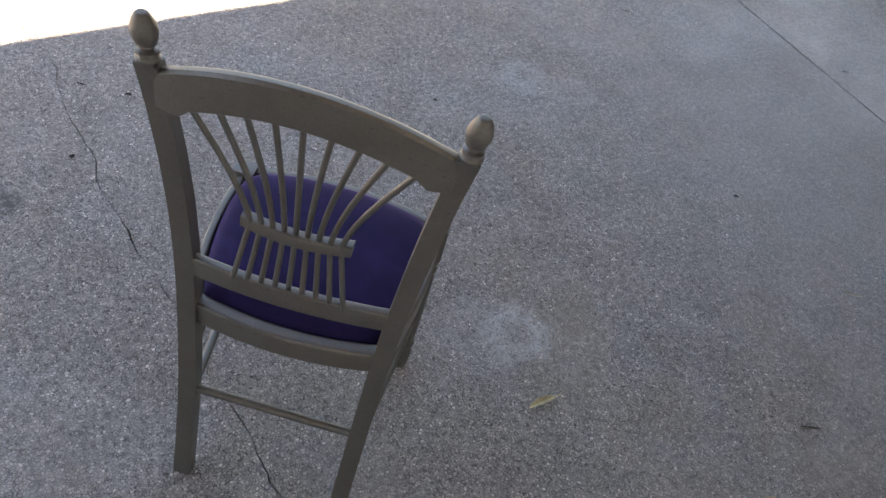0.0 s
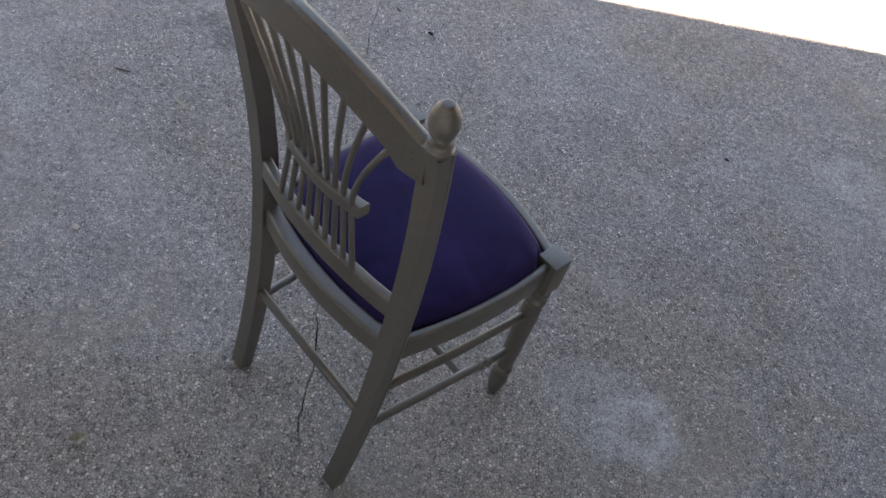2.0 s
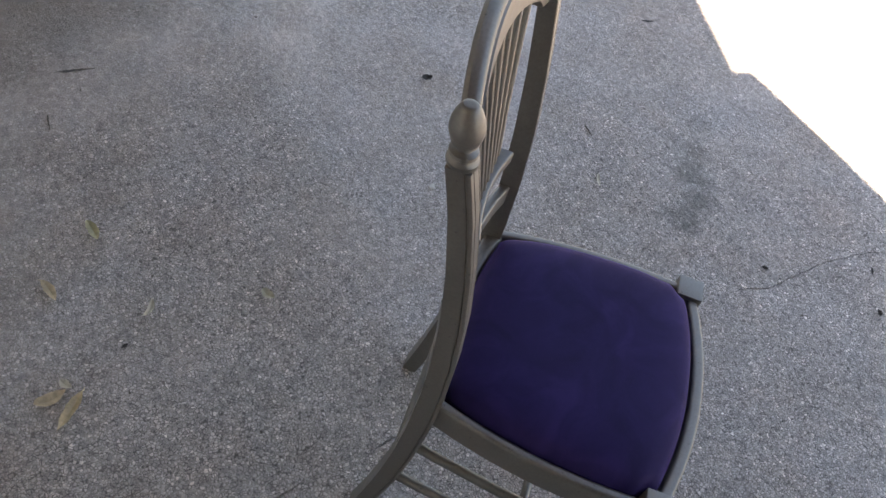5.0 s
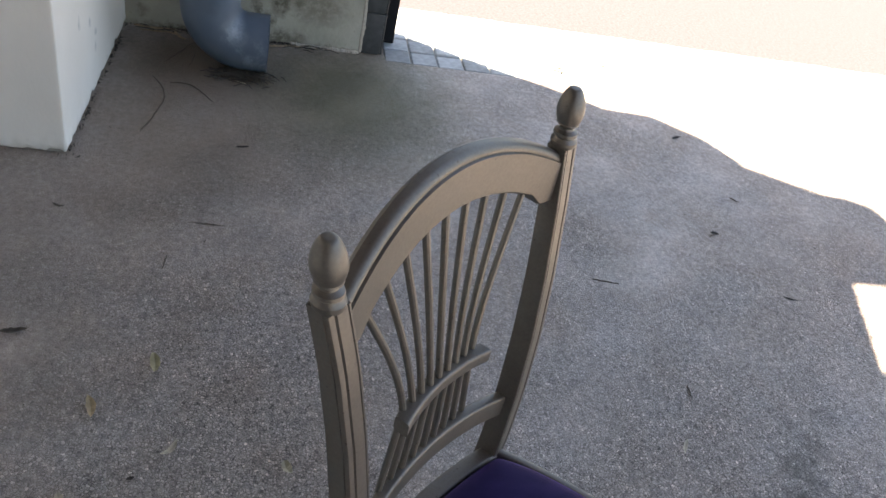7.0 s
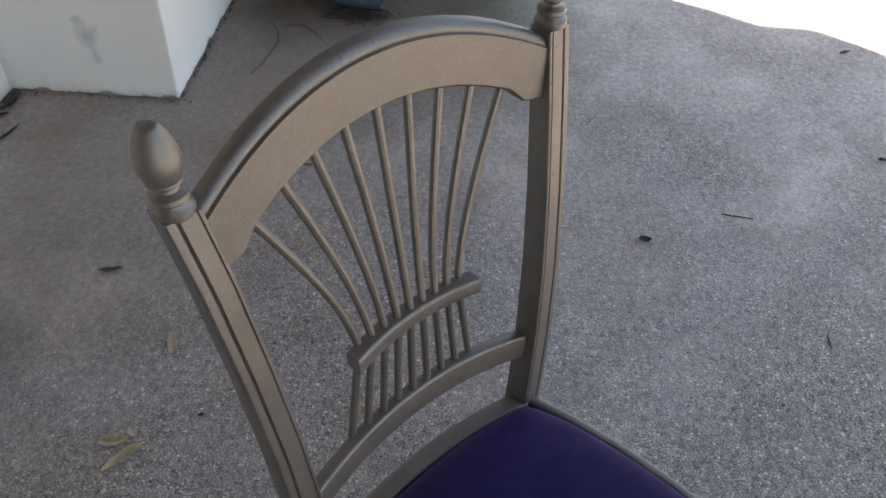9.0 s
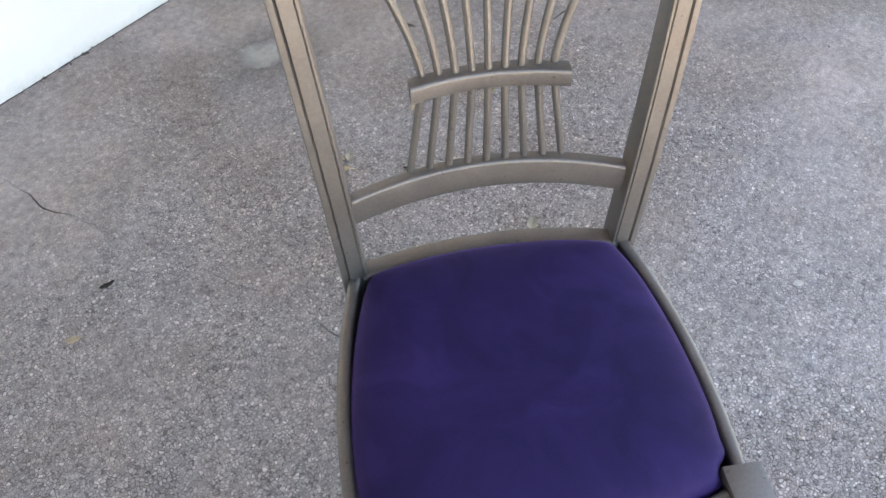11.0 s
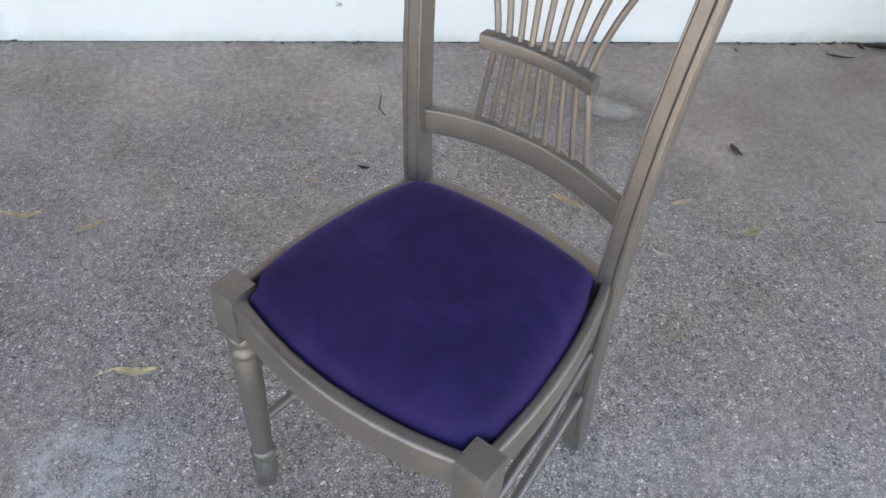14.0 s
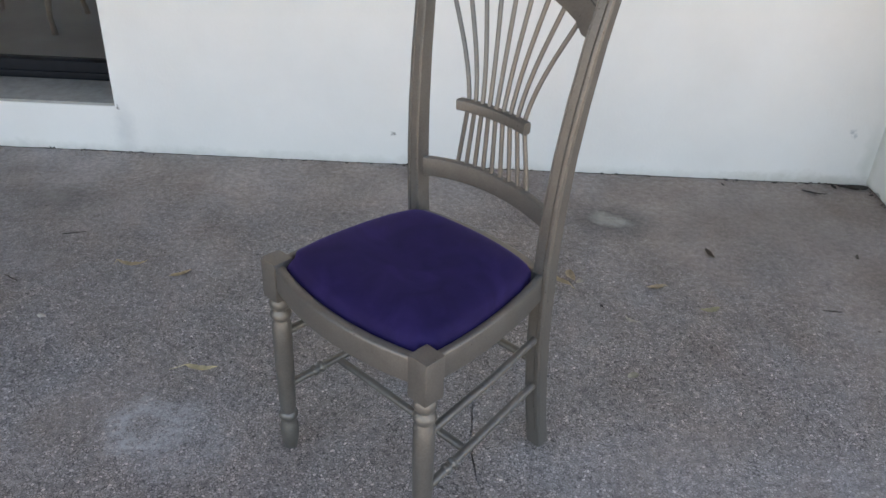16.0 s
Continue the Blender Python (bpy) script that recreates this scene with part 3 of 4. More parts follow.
def pipe_bend():
    """The elbow: an upright length, a quarter turn and a short open mouth, with wall thickness."""
    R, r = 0.125, 0.100
    path = [(Vector((0, 0, 0.9)), Vector((0, 0, -1))), (Vector((0, 0, 0.104 + R)), Vector((0, 0, -1)))]
    for i in range(1, 13):
        a = math.pi / 2 * i / 12
        path.append((Vector((0, R - R * math.cos(a), 0.104 + R - R * math.sin(a))), Vector((0, math.sin(a), -math.cos(a)))))
    path.append((Vector((0, R + 0.075, 0.104)), Vector((0, 1, 0))))
    rings = []
    for inner in (0, 1):
        for c, d in (path if not inner else path[::-1]):
            s = Vector((1, 0, 0))
            q = d.cross(s)
            k = r - 0.006 * inner
            rings.append([c + k * (math.cos(t) * s + math.sin(t) * q) for t in (2 * math.pi * j / 36 for j in range(36))])
    return loft(rings, False)


part("elbow", pipe_bend(), PIPE, pipe)
bm = bmesh.new()
loft([[Vector((rr * math.cos(2 * math.pi * j / 36), rr * math.sin(2 * math.pi * j / 36), z)) for j in range(36)] for rr, z in ((0.101, 0.46), (0.109, 0.465), (0.109, 0.60), (0.101, 0.605))], False, bm)
part("socket", bm, PIPE, pipe, "thicker socket collar")
part("upright", lathe([(0.097, 0.61), (0.097, 2.69)], n=36), PIPE, pipe)

# ---- tiled pier at the end of the side wall ----
pier = tagged(new("tiled_pier"), "narrow pier clad in dark slate tiles", "pier", kind="structure")
pier.matrix_world = HOUSE
part("core", box(-2.557, -2.385, -0.033, 0.036, 0.0, 2.7), SLATE, pier)
for i in range(10):
    z, top = (0.006, 0.169) if i == 0 else (0.29 * i - 0.115, min(2.69, 0.29 * i + 0.169))
    part("tile", box(-2.385, -2.376, -0.033, 0.044, z, top, 0.002), SLATE, pier)
    part("tile", box(-2.472, -2.376, 0.044, 0.052, z, top, 0.002), SLATE, pier)
house_box("post", -2.557, -2.502, 0.056, 0.108, 0.0, 2.7, mat=BLACK, bevel=0.004, label="dark square metal post beside the pier", category="post")

# ---- the chair ----
CHAIR = pose(0.0284, -0.0621, 0, 0, 0, 1.55)
chair = tagged(new("dining_chair"), "taupe painted wooden chair with wheat-sheaf back and purple velvet seat", "chair")
chair.matrix_world = CHAIR


def askew(bm):
    """The old back stands a little out of true: it leans sideways above the seat."""
    for v in bm.verts:
        v.co.x += 0.0105 * max(0.0, v.co.z - 0.45) / 0.59
    return bm


# each back post: height, half-way apart, forward
POST = [(0.0, 0.160, -0.0695), (0.1, 0.1615, -0.049), (0.2, 0.163, -0.032), (0.3, 0.165, -0.0200), (0.4, 0.1675, -0.0130), (0.5, 0.170, -0.0105), (0.6, 0.1745, -0.0128), (0.7, 0.1800, -0.0200), (0.8, 0.1868, -0.0325), (0.9, 0.1948, -0.0495), (0.972, 0.2020, -0.0645)]
SEAT_Z = 0.469


def post(s):
    rings, rows = [], POST[:-1] + [(POST[-1][0] - (0.005 if s > 0 else 0.0), *POST[-1][1:])]
    xs, ys = [(z, s * x) for z, x, y in rows], [(z, y) for z, x, y in rows]
    for i in range(41):
        z = rows[-1][0] * i / 40
        w = 0.0168 - 0.0022 * z
        d = curve_at([(0, 0.0145), (0.2, 0.016), (0.45, 0.0165), (0.7, 0.015), (0.95, 0.0125)], z)
        x, y = curve_at(xs, z), curve_at(ys, z)
        g = 0.0031 if z > 0.05 else 0.0
        # outline with grooves beside a bead on the outer front corner
        out = [(-w, -d), (w, -d), (w, d - 0.0072), (w - g * 0.5, d - 0.0062), (w, d - 0.0052), (w, d - 0.003), (w - 0.0012, d - 0.0004), (w - 0.003, d), (w - 0.0075, d), (w - 0.0092, d - g), (w - 0.0109, d), (-w + 0.0050, d), (-w + 0.0040, d - g * 0.5), (-w + 0.0030, d), (-w + 0.001, d), (-w, d - 0.001)]
        rings.append([Vector((x + s * a, y + b, z)) for a, b in out])
    return loft(rings)


PROFILE = [(0.0150, 0.0), (0.0158, 0.0030), (0.0158, 0.0065), (0.0132, 0.0095), (0.0125, 0.0115), (0.0145, 0.0140), (0.0140, 0.0175), (0.0090, 0.0205), (0.0084, 0.0230), (0.0112, 0.0260), (0.0136, 0.0280), (0.0132, 0.0296), (0.0152, 0.0350), (0.0167, 0.0420), (0.0166, 0.0480), (0.0152, 0.0550), (0.0128, 0.0620), (0.0098, 0.0680), (0.0080, 0.0705), (0.0066, 0.0716), (0.0040, 0.0718)]
for s in (-1, 1):
    part("back_post", askew(post(s)), PAINT, chair)
    z, x, y = POST[-1]
    x = s * x + 0.0093
    bm = lathe([(r, h * 0.97) for r, h in PROFILE])
    for v in bm.verts:
        v.co = Vector((x + v.co.x + s * 0.04 * v.co.z, y + v.co.y - 0.10 * v.co.z, z - (0.006 if s > 0 else 0.001) + v.co.z))
    part("finial", bm, PAINT, chair, "turned acorn finial")


def crest():
    rings = []
    for i in range(49):
        x = -0.194 + 0.388 * i / 48
        a = abs(x)
        top = 1.019 - 0.052 * (a / 0.186) ** 2
        arch = 0.958 - 0.036 * (a / 0.145) ** 2
        s = min(1.0, max(0.0, (a - 0.146) / 0.02))
        bot = arch + (0.904 - arch) * (3 * s * s - 2 * s ** 3)
        y = -0.087 + 0.024 * (a / 0.186) ** 2
        t = 0.0115
        lean = -0.09
        prof = [(-t, bot + 0.003), (-t + 0.003, bot), (t - 0.003, bot), (t, bot + 0.003), (t, top - 0.0115), (t - 0.003, top - 0.0105), (t - 0.0025, top - 0.0085), (t - 0.003, top - 0.006), (t - 0.006, top - 0.002), (t - 0.011, top), (-t + 0.005, top), (-t, top - 0.004)]
        rings.append([Vector((x, y + b + lean * (z - 0.955), z)) for b, z in prof])
    return loft(rings)


part("crest_rail", askew(crest()), PAINT, chair, "arched top rail")


def round_bar(t, z0, z1, r, n=4):
    """Cross-section of a bar: half-thickness t, from z0 to z1, its edges rounded by r."""
    out = []
    for cx, cz, a0 in ((-t + r, z0 + r, 180), (t - r, z0 + r, 270), (t - r, z1 - r, 0), (-t + r, z1 - r, 90)):
        out += [(cx + r * math.cos(radians(a0 + 90 * i / n)), cz + r * math.sin(radians(a0 + 90 * i / n))) for i in range(n + 1)]
    return out


def bowed_rail(half, z0, z1, y_end, bow, thick, rise=0.0, n=25, r=0.004):
    rings = []
    for i in range(n):
        x = -half + 2 * half * i / (n - 1)
        k = 1 - (x / half) ** 2
        y, up = y_end - bow * k, rise * k
        rings.append([Vector((x, y + b, z + up)) for b, z in round_bar(thick / 2, z0, z1, r)])
    return loft(rings)


part("lower_back_rail", askew(bowed_rail(0.158, 0.551, 0.592, -0.0190, 0.022, 0.017, 0.012)), PAINT, chair)
part("tie_bar", askew(bowed_rail(0.083, 0.711, 0.733, -0.0335, 0.012, 0.020)), PAINT, chair, "small bar that ties the spindles")


def spindle(k):
    """One bent rod of the wheat sheaf, from the lower rail through the tie bar to the top rail."""
    xr, xt, xc = 0.0222 * k, 0.0170 * k, 0.0366 * k
    zr, zt, zc = 0.592, 0.726, 0.958 - 0.036 * (xc / 0.145) ** 2 + 0.004
    yr, yt, yc = -0.0205 - 0.02, -0.0435, -0.087 + 0.024 * (xc / 0.186) ** 2
    pts = [(xr + (xt - xr) * s, yr + (yt - yr) * s, zr + (zt - zr) * s) for s in (0, 0.3, 0.6, 0.9)]
    m0x, m1x = (xc - xt) * 0.30, (xc - xt) * 1.30
    for i in range(17):
        s = i / 16
        h0, h1, h2, h3 = 2 * s ** 3 - 3 * s * s + 1, s ** 3 - 2 * s * s + s, -2 * s ** 3 + 3 * s * s, s ** 3 - s * s
        pts.append((h0 * xt + h1 * m0x + h2 * xc + h3 * m1x, yt + (yc - yt) * s, zt + (zc - zt) * s))
    return tube(pts, 0.0044, 10)


for k in range(-4, 5):
    part("spindle", askew(spindle(k)), PAINT, chair)


def front_leg(s):
    x, y = 0.199 * s, 0.330
    prof = [(0.011, 0.0), (0.0145, 0.004), (0.0170, 0.020), (0.0195, 0.042), (0.0200, 0.056), (0.0180, 0.070), (0.0150, 0.078), (0.0155, 0.082), (0.0195, 0.087), (0.0205, 0.092), (0.0195, 0.098), (0.0160, 0.102), (0.0165, 0.112), (0.0178, 0.150), (0.0190, 0.210), (0.0196, 0.280), (0.0192, 0.328), (0.0165, 0.335), (0.0160, 0.338), (0.0198, 0.343), (0.0208, 0.349), (0.0198, 0.355), (0.0158, 0.360), (0.0155, 0.364), (0.0198, 0.370), (0.0210, 0.377), (0.0198, 0.384), (0.0172, 0.388), (0.0200, 0.394)]
    return lathe(prof, x, y)


for s in (-1, 1):
    x, y = 0.199 * s, 0.330
    leg = part("front_leg", front_leg(s), PAINT, chair, "turned front leg")
    part("leg_block", box(x - 0.0215, x + 0.0215, y - 0.0215, y + 0.0215, 0.391, 0.477, 0.003), PAINT, leg, "square block at the seat corner")
    # side seat rail, bowed outwards
    rings = []
    for i in range(19):
        q = i / 18
        yy = -0.014 + (0.312 + 0.014) * q
        xx = 0.1635 + 0.036 * q + 0.0155 * 4 * q * (1 - q)
        o = [(a + 0.00025, z) for a, z in round_bar(0.0078, 0.414, SEAT_Z + 0.004 * (1 - q), 0.0055)]
        rings.append([Vector((s * (xx + a), yy, z)) for a, z in o])
    part("side_seat_rail", loft(rings), PAINT, chair)
    rear_x, z_up, z_lo = 0.164 * s, (0.318, 0.302), (0.195, 0.169)
    part("upper_stretcher", tube([(rear_x, -0.035, z_up[0]), (0.185 * s, 0.14, 0.310), (0.198 * s, 0.318, z_up[1])], 0.0082), PAINT, chair)
    pts, rad = [], []
    for q, r in ((0, 0.0085), (0.2, 0.0085), (0.5, 0.0088), (0.74, 0.0085), (0.775, 0.0085), (0.785, 0.0115), (0.80, 0.0118), (0.81, 0.0085), (0.825, 0.0085), (0.835, 0.0118), (0.85, 0.0115), (0.86, 0.0085), (1.0, 0.0085)):
        pts.append((rear_x + (0.198 * s - rear_x) * q, -0.046 + (0.32 + 0.046) * q, z_lo[0] + (z_lo[1] - z_lo[0]) * q))
        rad.append(r)
    part("lower_stretcher", tube(pts, rad), PAINT, chair)

part("cross_stretcher", tube([(-0.186, 0.2, 0.172), (0, 0.2, 0.172), (0.186, 0.2, 0.172)], 0.0082), PAINT, chair)
part("rear_stretcher", tube([(-0.158, -0.032, 0.240), (0, -0.032, 0.240), (0.158, -0.032, 0.240)], 0.0085), PAINT, chair)
part("rear_seat_rail", bowed_rail(0.158, 0.423, SEAT_Z + 0.004, -0.006, 0.020, 0.028, r=0.006), PAINT, chair)
part("front_seat_rail", bowed_rail(0.180, 0.414, SEAT_Z, 0.337, -0.027, 0.020, r=0.006), PAINT, chair)


def cushion():
    """The domed pad, with its corners drawn in beside the leg blocks and posts."""
    n = 44
    bm = bmesh.new()
    g = []
    for j in range(n + 1):
        row = []
        for i in range(n + 1):
            s, q = -1 + 2 * i / n, -1 + 2 * j / n
            t = (q + 1) / 2
            tuck = min(1.0, max(0.0, (t - 0.885) / 0.07))
            wedge = (0.004 if s < 0 else 0.002) * (max(0.0, 1 - t / 0.18) + 0.6 * max(0.0, 1 - abs(t - 0.84) / 0.1))
            half = 0.1548 + 0.037 * t + 0.0168 * 4 * t * (1 - t) - wedge - 0.016 * tuck * tuck * (3 - 2 * tuck)
            y = (0.007 - 0.018 * (1 - s * s)) * (1 - t) + (0.3245 + 0.0275 * (1 - s * s)) * t
            k = max(0.0, (1 - s ** 4) * (1 - q ** 4))
            edge = max(0.0, (1 - abs(s) ** 24) * (1 - abs(q) ** 24))
            row.append(bm.verts.new((half * s, y, SEAT_Z - 0.006 + 0.006 * (1 - t) + 0.017 * edge ** 0.5 + 0.023 * k ** 0.7)))
        g.append(row)
    for j in range(n):
        for i in range(n):
            bm.faces.new((g[j][i], g[j][i + 1], g[j + 1][i + 1], g[j + 1][i]))
    rim = [e for e in bm.edges if e.is_boundary]
    ext = bmesh.ops.extrude_edge_only(bm, edges=rim)
    low = [v for v in ext["geom"] if isinstance(v, bmesh.types.BMVert)]
    for v in low:
        v.co.z = SEAT_Z - 0.03
    bmesh.ops.contextual_create(bm, geom=[e for e in bm.edges if e.is_boundary])
    return bm


# board added below the pad, so that no light comes up through the gap
rings = []
for z in (SEAT_Z - 0.046, SEAT_Z - 0.034):
    side = [(0.162 + 0.036 * q + 0.068 * q * (1 - q), -0.010 + 0.322 * q) for q in (i / 10 for i in range(11))]
    rings.append([Vector((x, y, z)) for x, y in side] + [Vector((-x, y, z)) for x, y in reversed(side)])
part("seat_board", loft(rings), PAINT, chair, "board added under the seat pad to keep the gap round it dark")
part("seat_pad", cushion(), VELVET, chair, "domed purple velvet seat pad", smooth=60)


# ---- fallen leaves, twigs, chips ----
LEAF = {k: plain("leaf_" + k, c, 0.6, spread=0.35, scale=60, bmp=0.3) for k, c in (
    ("yellow", (0.70, 0.61, 0.38)), ("ochre", (0.60, 0.48, 0.30)), ("green", (0.50, 0.45, 0.28)), ("brown", (0.60, 0.48, 0.32)), ("pale", (0.66, 0.60, 0.48)), ("straw", (0.50, 0.45, 0.33)), ("litter", (0.045, 0.036, 0.028)), ("dark", (0.055, 0.043, 0.035)), ("dun", (0.15, 0.122, 0.10)), ("twig", (0.09, 0.068, 0.05)), ("stick", (0.27, 0.20, 0.135)))}


def leaf(length, width, curl, bend, stalk, rnd):
    """A narrow dry leaf: a creased, curled blade with a stalk, lying along x."""
    n, bm = 14, bmesh.new()
    rows = []
    for i in range(n + 1):
        s = i / n
        x = length * (s - 0.5)
        w = width * 0.5 * (math.sin(math.pi * s ** 0.85) ** 0.8 if 0 < s < 1 else 0.02) * (1 + 0.12 * rnd.uniform(-1, 1))
        y = bend * length * (4 * s * (1 - s) - 0.5)
        lift = 0.0035 + curl * length * (s - 0.5) ** 2 + 0.0015 * rnd.random()
        rows.append([bm.verts.new((x, y + k * w, lift + 0.5 * abs(k) * w + 0.0006 * rnd.uniform(-1, 1))) for k in (-1, -0.5, 0, 0.5, 1)])
    for a, b in zip(rows, rows[1:]):
        for i in range(4):
            bm.faces.new((a[i], a[i + 1], b[i + 1], b[i]))
    bmesh.ops.solidify(bm, geom=list(bm.faces), thickness=0.0005)
    if stalk:
        y0 = bend * length * -0.5
        z0 = 0.003 + curl * length * 0.25
        tube([(-length * 0.48, y0, z0), (-length * 0.5 - stalk * 0.5, y0 - 0.1 * stalk, 0.004), (-length * 0.5 - stalk, y0 - 0.3 * stalk, 0.002)], [0.0011, 0.0009, 0.0007], 6, bm)
    return bm


def twig(length, bend, rnd):
    pts = [((i / 10 - 0.5) * length, bend * length * (4 * (i / 10) * (1 - i / 10) - 0.5) + 0.02 * length * rnd.uniform(-1, 1), 0.0022 + 0.001 * rnd.random()) for i in range(11)]
    return tube(pts, [0.0012 + 0.0009 * math.sin(math.pi * min(1, 0.15 + i / 11)) for i in range(11)], 6)


def chip(size, rnd):
    bm = bmesh.new()
    bmesh.ops.create_icosphere(bm, subdivisions=2, radius=0.5)
    for v in bm.verts:
        v.co *= 1 + 0.3 * noise.noise(v.co * 3 + Vector((size * 900, 0, 0)))
        v.co.x *= size
        v.co.y *= size * 0.62
        v.co.z = (v.co.z + 0.4) * size * 0.22
    return bm


# the dun leaf at -2.335 -1.124 is coloured dark to take in its shadow
SCATTER = """leaf yellow 0.570 0.286 0.082 224 0.019 0.034
leaf dun -0.536 -1.186 0.10 132 0.009 0
leaf dun -0.288 -1.482 0.034 122 0.010 0
leaf dun 0.032 -1.150 0.062 149 0.017 0
twig twig -0.359 -1.139 0.05 40 0 0
leaf green -0.129 -0.873 0.060 55 0.022 0
leaf brown 0.037 -0.862 0.062 61 0.020 0.008
leaf pale -0.010 -0.670 0.048 5 0.013 0.008
leaf brown 0.236 -0.721 0.060 146 0.026 0
leaf pale 0.200 -0.715 0.030 80 0.016 0
leaf ochre 0.243 -0.676 0.085 4 0.022 0.012
leaf pale -0.859 0.125 0.050 17 0.010 0
twig twig -1.038 0.057 0.045 40 0 0
twig twig -1.251 -0.312 0.080 125 0 0
leaf dark -0.993 -0.411 0.034 140 0.024 0
leaf dark -1.774 -0.180 0.032 132 0.018 0
leaf dark -1.647 0.124 0.055 121 0.009 0
leaf dark -0.779 0.592 0.020 97 0.013 0
twig twig -2.042 -0.215 0.035 88 0 0
leaf dark 0.083 -0.665 0.016 159 0.008 0
leaf dun -2.335 -1.124 0.09 122 0.018 0.01
leaf dark -2.250 -0.547 0.055 167 0.016 0
leaf dark -0.864 -1.424 0.042 149 0.012 0
leaf dark 0.680 -0.443 0.034 -149 0.012 0
leaf brown 0.728 -0.328 0.032 -171 0.014 0
leaf ochre 1.111 0.192 0.092 -133 0.020 0.01
leaf ochre 0.972 0.118 0.066 -100 0.017 0
leaf dark 0.003 -1.816 0.096 -153 0.014 0
leaf dark 0.254 -1.624 0.026 149 0.008 0
twig twig 1.395 0.239 0.068 -117 0 0
leaf pale 1.450 1.024 0.062 -5 0.012 0
twig twig 1.265 0.473 0.057 15 0 0
chip pale 1.035 0.481 0.026 18 0 0
leaf straw -0.150 -0.474 0.036 74 0.021 0
chip pale -0.621 -0.264 0.022 10 0 0
leaf dark -0.914 0.878 0.026 0 0.007 0
leaf dark -0.779 0.896 0.022 13 0.013 0
chip white 0.746 1.972 0.018 31 0 0
chip white 0.819 1.250 0.016 15 0 0
chip white 0.972 1.760 0.022 18 0 0
leaf dark 1.095 1.325 0.020 19 0.010 0
leaf dark 0.060 1.330 0.018 21 0.012 0
twig twig 0.655 2.351 0.037 6 0 0
twig twig 1.619 2.419 0.028 13 0 0
chip white 1.000 -0.674 0.014 -178 0 0
leaf dark -0.057 -1.955 0.07 30 0.020 0
leaf dark -0.020 -1.925 0.045 -40 0.016 0
twig twig -1.12 -1.98 0.16 50 0.1 0
twig twig -1.10 -2.02 0.20 20 0 0
twig twig -1.20 -1.72 0.12 70 0.2 0
twig twig -1.16 -1.76 0.10 10 0.1 0
leaf pale -1.13 -1.74 0.05 100 0.01 0
leaf brown -1.20 -1.78 0.06 30 0.012 0"""
WORDS = {"dun": "dull grey-brown dry leaf lying on the concrete", "yellow": "yellowed narrow fallen leaf lying on the concrete", "ochre": "dry ochre fallen leaf lying on the concrete", "green": "faded green fallen leaf lying on the ground", "brown": "crumpled brown dry leaf lying on the concrete", "pale": "bleached pale dry leaf lying on the concrete", "dark": "small shrivelled dark leaf lying on the concrete", "straw": "small straw-coloured curled leaf lying on the concrete", "twig": "thin dark dry twig lying on the concrete"}
rnd = random.Random(4)
for line in SCATTER.split("\n"):
    shape, tone, *num = line.split()
    x, y, length, turn, width, stalk = map(float, num)
    m = pose(x, y, 0, 0, 0, turn)
    if shape == "leaf":
        thing("fallen_leaf", leaf(length, width, rnd.uniform(0.25, 0.75), rnd.uniform(-0.1, 0.14), stalk, rnd), LEAF[tone], m, WORDS[tone], "leaf", "fallen leaves")
    elif shape == "twig":
        thing("twig", twig(length, width, rnd), LEAF["twig"], m, WORDS["twig"], "twig", "fallen twigs")
    else:
        thing("stone_chip", chip(length, rnd), CHIP, m, "small pale flake of stone on the concrete", "stone", "stone chips")

# ---- curved twigs and dry sticks washed out of the drainpipe ----
for bend, r, tone, words in (
        ([(-1.994, -0.742), (-1.93, -0.703), (-1.851, -0.686), (-1.75, -0.70), (-1.635, -0.729)], 0.0021, "twig", "long curved dark twig lying on the stained concrete"),
        ([(-1.965, -0.682), (-1.970, -0.623), (-1.925, -0.575), (-1.864, -0.53)], 0.0018, "twig", "thin bent dark twig lying on the stained concrete"),
        ([(-2.358, -0.867), (-2.352, -0.79), (-2.362, -0.712)], 0.0038, "stick", "dry tan stick lying along the foot of the wall"),
        ([(-2.345, -0.72), (-2.31, -0.70), (-2.290, -0.672)], 0.0045, "stick", "short dry tan stick lying by the drainpipe"),
        ([(-2.325, -0.84), (-2.335, -0.75), (-2.318, -0.69)], 0.0026, "stick", "thin dry tan stick lying near the wall"),
        ([(-2.331, -0.372), (-2.348, -0.31), (-2.354, -0.25)], 0.0034, "stick", "dry tan stick lying along the foot of the wall")):
    ends, path = [bend[0]] + bend + [bend[-1]], []
    for i in range(len(bend) - 1):
        a, b, c, d = (Vector(q) for q in ends[i:i + 4])
        for k in range(6):
            h = k / 6
            q = 0.5 * (2 * b + (c - a) * h + (2 * a - 5 * b + 4 * c - d) * h * h + (3 * b - a - 3 * c + d) * h ** 3)
            path.append((q.x + rnd.uniform(-0.0015, 0.0015), q.y + rnd.uniform(-0.0015, 0.0015), r + 0.001 + 0.0012 * rnd.random()))
    thing("twig", tube(path, [r * (0.65 + 0.45 * math.sin(math.pi * (i + 0.5) / len(path))) for i in range(len(path))], 7), LEAF[tone], HOUSE, words, "twig", "fallen twigs")

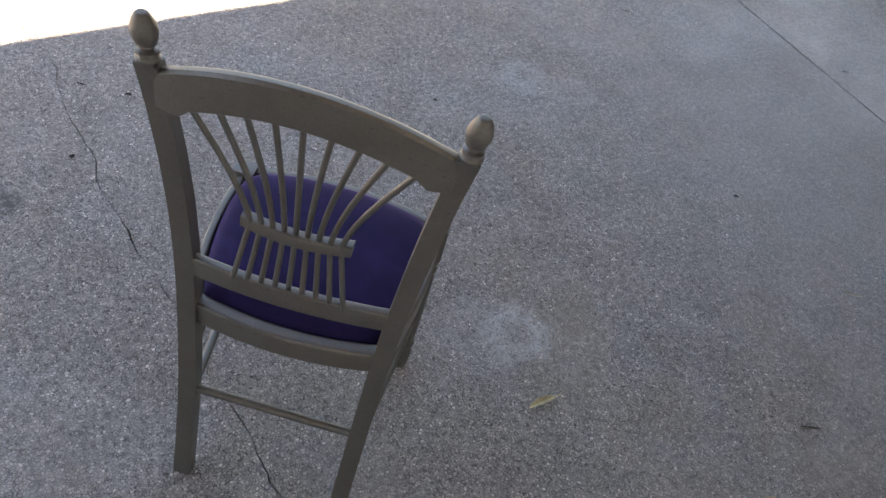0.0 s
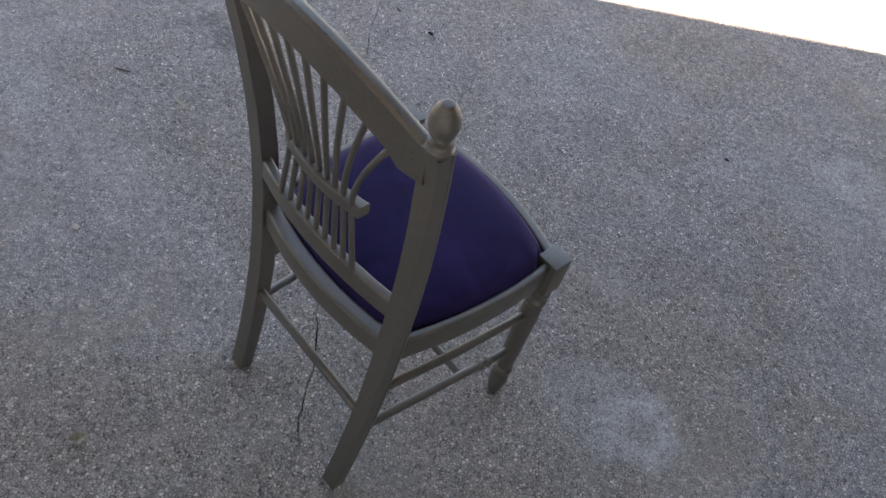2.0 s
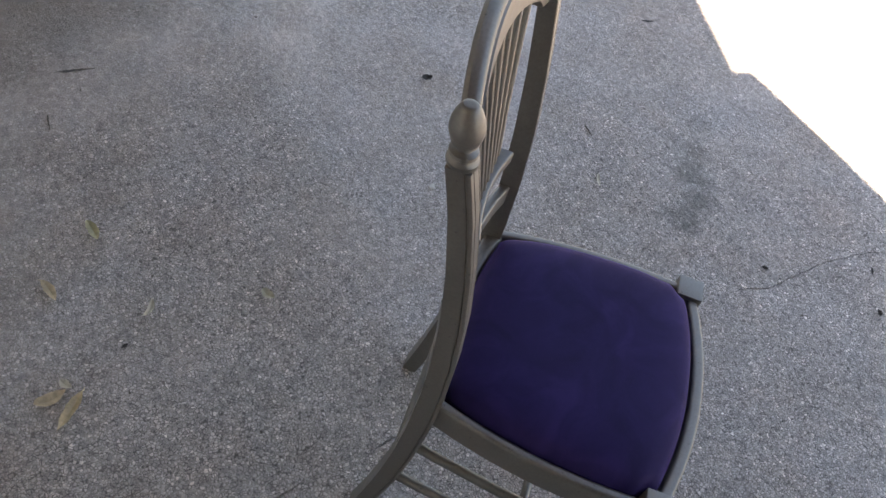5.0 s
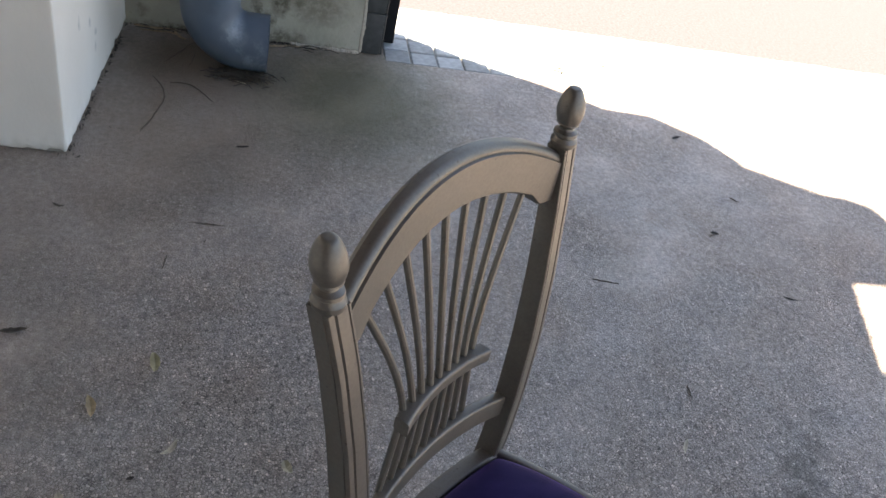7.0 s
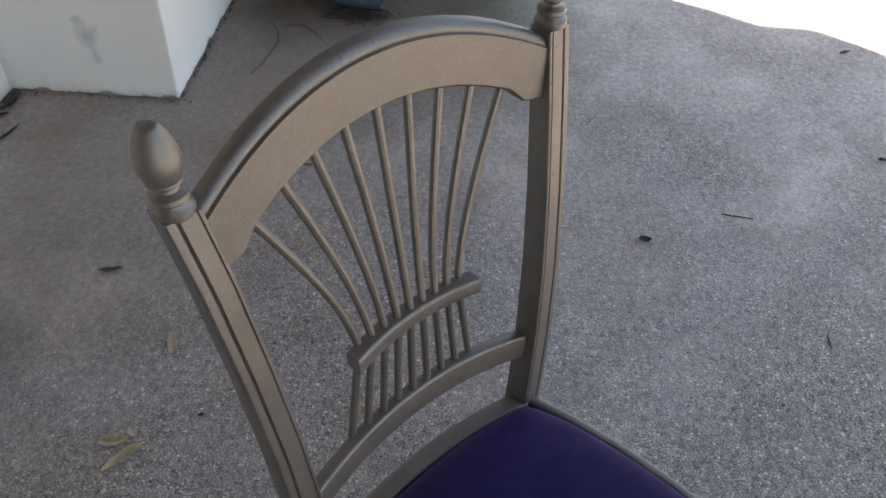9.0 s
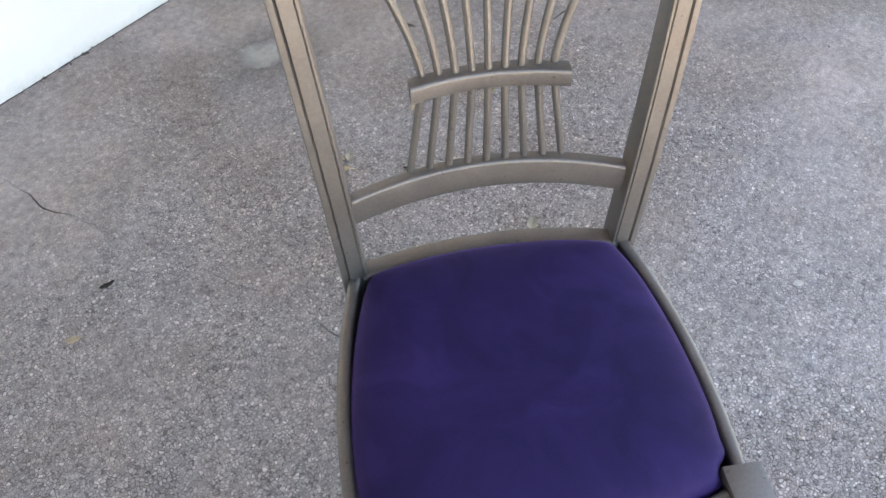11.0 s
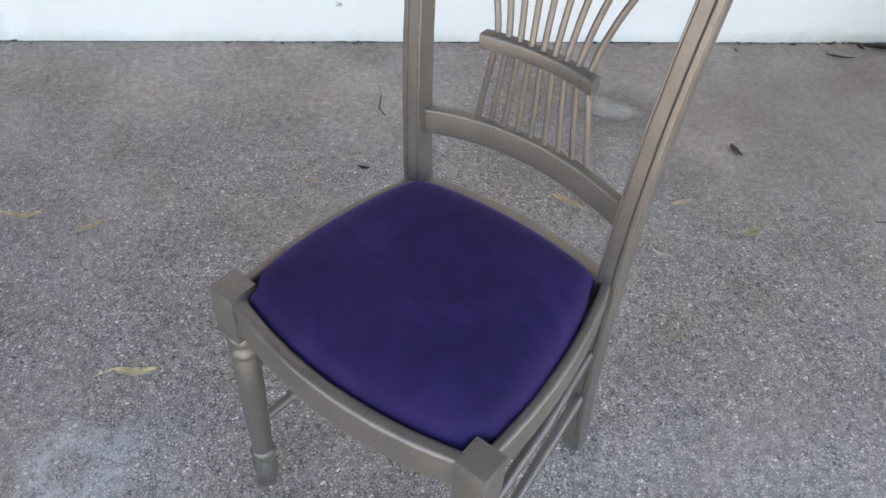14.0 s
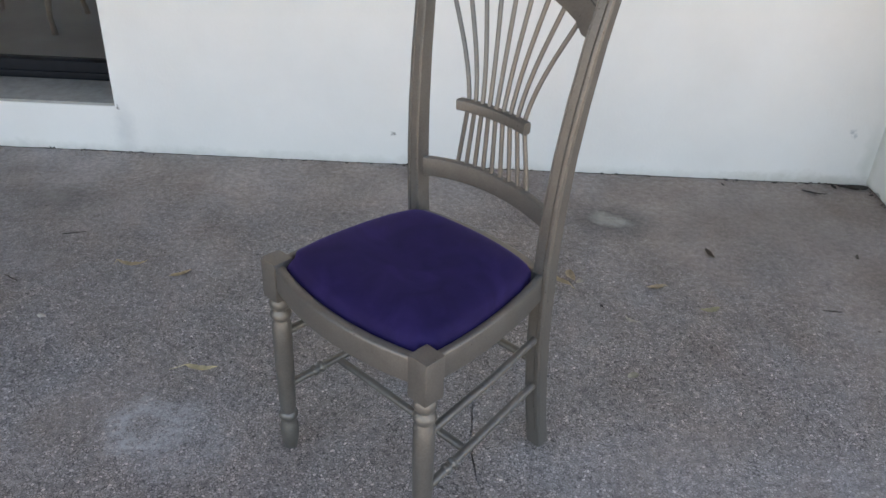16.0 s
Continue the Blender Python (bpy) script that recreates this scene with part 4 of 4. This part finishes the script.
# ---- dirt along the foot of the walls, and a dark strip for the shadowed gap ----
bm = bmesh.new()
runs = [((-1.48, WALL_V), (1.6, WALL_V), 260), ((-1.485, -1.39), (-1.485, -0.86), 60), ((-2.37, -0.897), (-1.485, -0.897), 200), ((-2.374, -0.88), (-2.374, -0.04), 420)]
for (ua, va), (ub, vb), count in runs:
    du, dv = ub - ua, vb - va
    ln = math.hypot(du, dv)
    nu, nv = -dv / ln, du / ln
    if (ua, va) == (-2.374, -0.88) or (ua, va) == (-1.485, -1.39):
        nu, nv = -nu, -nv
    for i in range(count):
        s = rnd.random()
        if noise.noise((s * 9, ua, 0)) < -0.15:
            continue
        off, size = abs(rnd.gauss(0, 0.006)), rnd.uniform(0.002, 0.007)
        c = Vector((ua + du * s + nu * off, va + dv * s + nv * off, size * 0.3))
        vs = [bm.verts.new(c + Vector((size * rnd.uniform(-1, 1) * 1.6, size * rnd.uniform(-1, 1), size * rnd.uniform(-0.4, 1)))) for _ in range(4)]
        for tri in ((0, 1, 2), (0, 1, 3), (0, 2, 3), (1, 2, 3)):
            bm.faces.new([vs[j] for j in tri])
# thin dark strip along the house wall, drawn for the shadow in its joint
for i in range(220):
    ua = -1.486 + 3.9 * i / 220
    ub = -1.486 + 3.9 * (i + 1) / 220
    wa, wb = (0.0015 + 0.0035 * abs(noise.noise((i * 0.21 + k * 0.21, 4, 1))) for k in (0, 1))
    bm.faces.new([bm.verts.new(q) for q in ((ua, WALL_V + 0.0005, wa), (ub, WALL_V + 0.0005, wb), (ub, WALL_V + wb, 0.0005), (ua, WALL_V + wa, 0.0005))])
thing("wall_dirt_and_gap", bm, LEAF["dark"], HOUSE, "dark crumbs and dirt along the foot of the walls, with a dark strip for the shadowed gap", "dirt", kind="stuff", smooth=0)

# ---- twigs washed together under the drainpipe and along the side wall ----
bm = bmesh.new()
for i in range(190):
    if i < 150:
        u, v, a = rnd.gauss(-2.07, 0.026), rnd.gauss(-0.46, 0.05), rnd.gauss(1.4, 0.5)
    else:
        u, v, a = -2.366 + abs(rnd.gauss(0, 0.018)), rnd.uniform(-0.87, -0.1), 1.57 + rnd.gauss(0, 0.25)
    ln = rnd.uniform(0.02, 0.075)
    du, dv = math.cos(a) * ln / 2, math.sin(a) * ln / 2
    z = rnd.uniform(0.002, 0.018 if i < 150 else 0.006)
    u = max(u, -2.37 + abs(du))
    tube([(u - du, v - dv, z), (u + 0.004 * rnd.uniform(-1, 1), v, z + 0.003), (u + du, v + dv, max(0.002, z - 0.002))], [0.0012, 0.0019, 0.001], 5, bm)
thing("twig_litter", bm, LEAF["litter"], HOUSE, "dark twigs washed together under the drainpipe", "twigs", kind="stuff")

# ---- specks of leaf and dirt strewn over the concrete ----
bm = bmesh.new()
for i in range(260):
    u, v = rnd.uniform(-2.2, 2.6), rnd.uniform(-1.36, 1.6)
    size = rnd.choice((0.0016, 0.0022, 0.003, 0.0045))
    c = Vector((u, v, size * 0.35))
    vs = [bm.verts.new(c + Vector((size * rnd.uniform(-1, 1) * 1.8, size * rnd.uniform(-1, 1), size * rnd.uniform(-0.3, 0.7)))) for _ in range(4)]
    for tri in ((0, 1, 2), (0, 1, 3), (0, 2, 3), (1, 2, 3)):
        bm.faces.new([vs[j] for j in tri])
thing("leaf_crumbs", bm, LEAF["twig"], PATIO, "tiny dark crumbs of leaf strewn over the concrete", "crumbs", kind="stuff", smooth=0)

# ---- crumbled plaster in the corner ----
RUBBLE = """-1.465 0.045 dark
-1.43 0.050 dark
-1.395 0.028 dark
-1.475 0.020 white
-1.30 0.022 white
-1.24 0.026 white
-1.19 0.016 white
-1.15 0.020 dark
-1.27 0.014 dark"""
for line in RUBBLE.split("\n"):
    u, size, tone = line.split()
    u, size = float(u), float(size)
    thing("plaster_crumb", chip(size, rnd), CHIP if tone == "white" else LEAF["dark"], HOUSE @ pose(u, WALL_V + size * 0.5, 0, 0, 0, rnd.uniform(-25, 25)), "broken crumb of " + ("white plaster" if tone == "white" else "dark dirt") + " against the foot of the wall", "crumb", "crumbs at the wall")

# ---- square setts along the edge of the patio ----
strip = thing("paving_strip", box(-2.90, -2.342, 0.105, 7, -0.12, -0.012), SILL, PATIO, "strip of small square pale setts edging the patio", "pavement", kind="structure")
strip2 = mesh(box(-0.0508, 0.0508, -0.0508, 0.0508, -0.03, 0.0, 0.004, seg=1), "sett", STONE)
for i in range(5):
    for j in range(0, 62):
        o = new("sett", strip2)
        o.parent = strip
        o.location = (-2.396 - 0.108 * i, 0.206 - 0.054 + 0.108 * j, 0.0 + rnd.uniform(-0.003, 0.001))
        o.rotation_euler = (rnd.uniform(-0.015, 0.015), rnd.uniform(-0.015, 0.015), rnd.uniform(-0.03, 0.03))
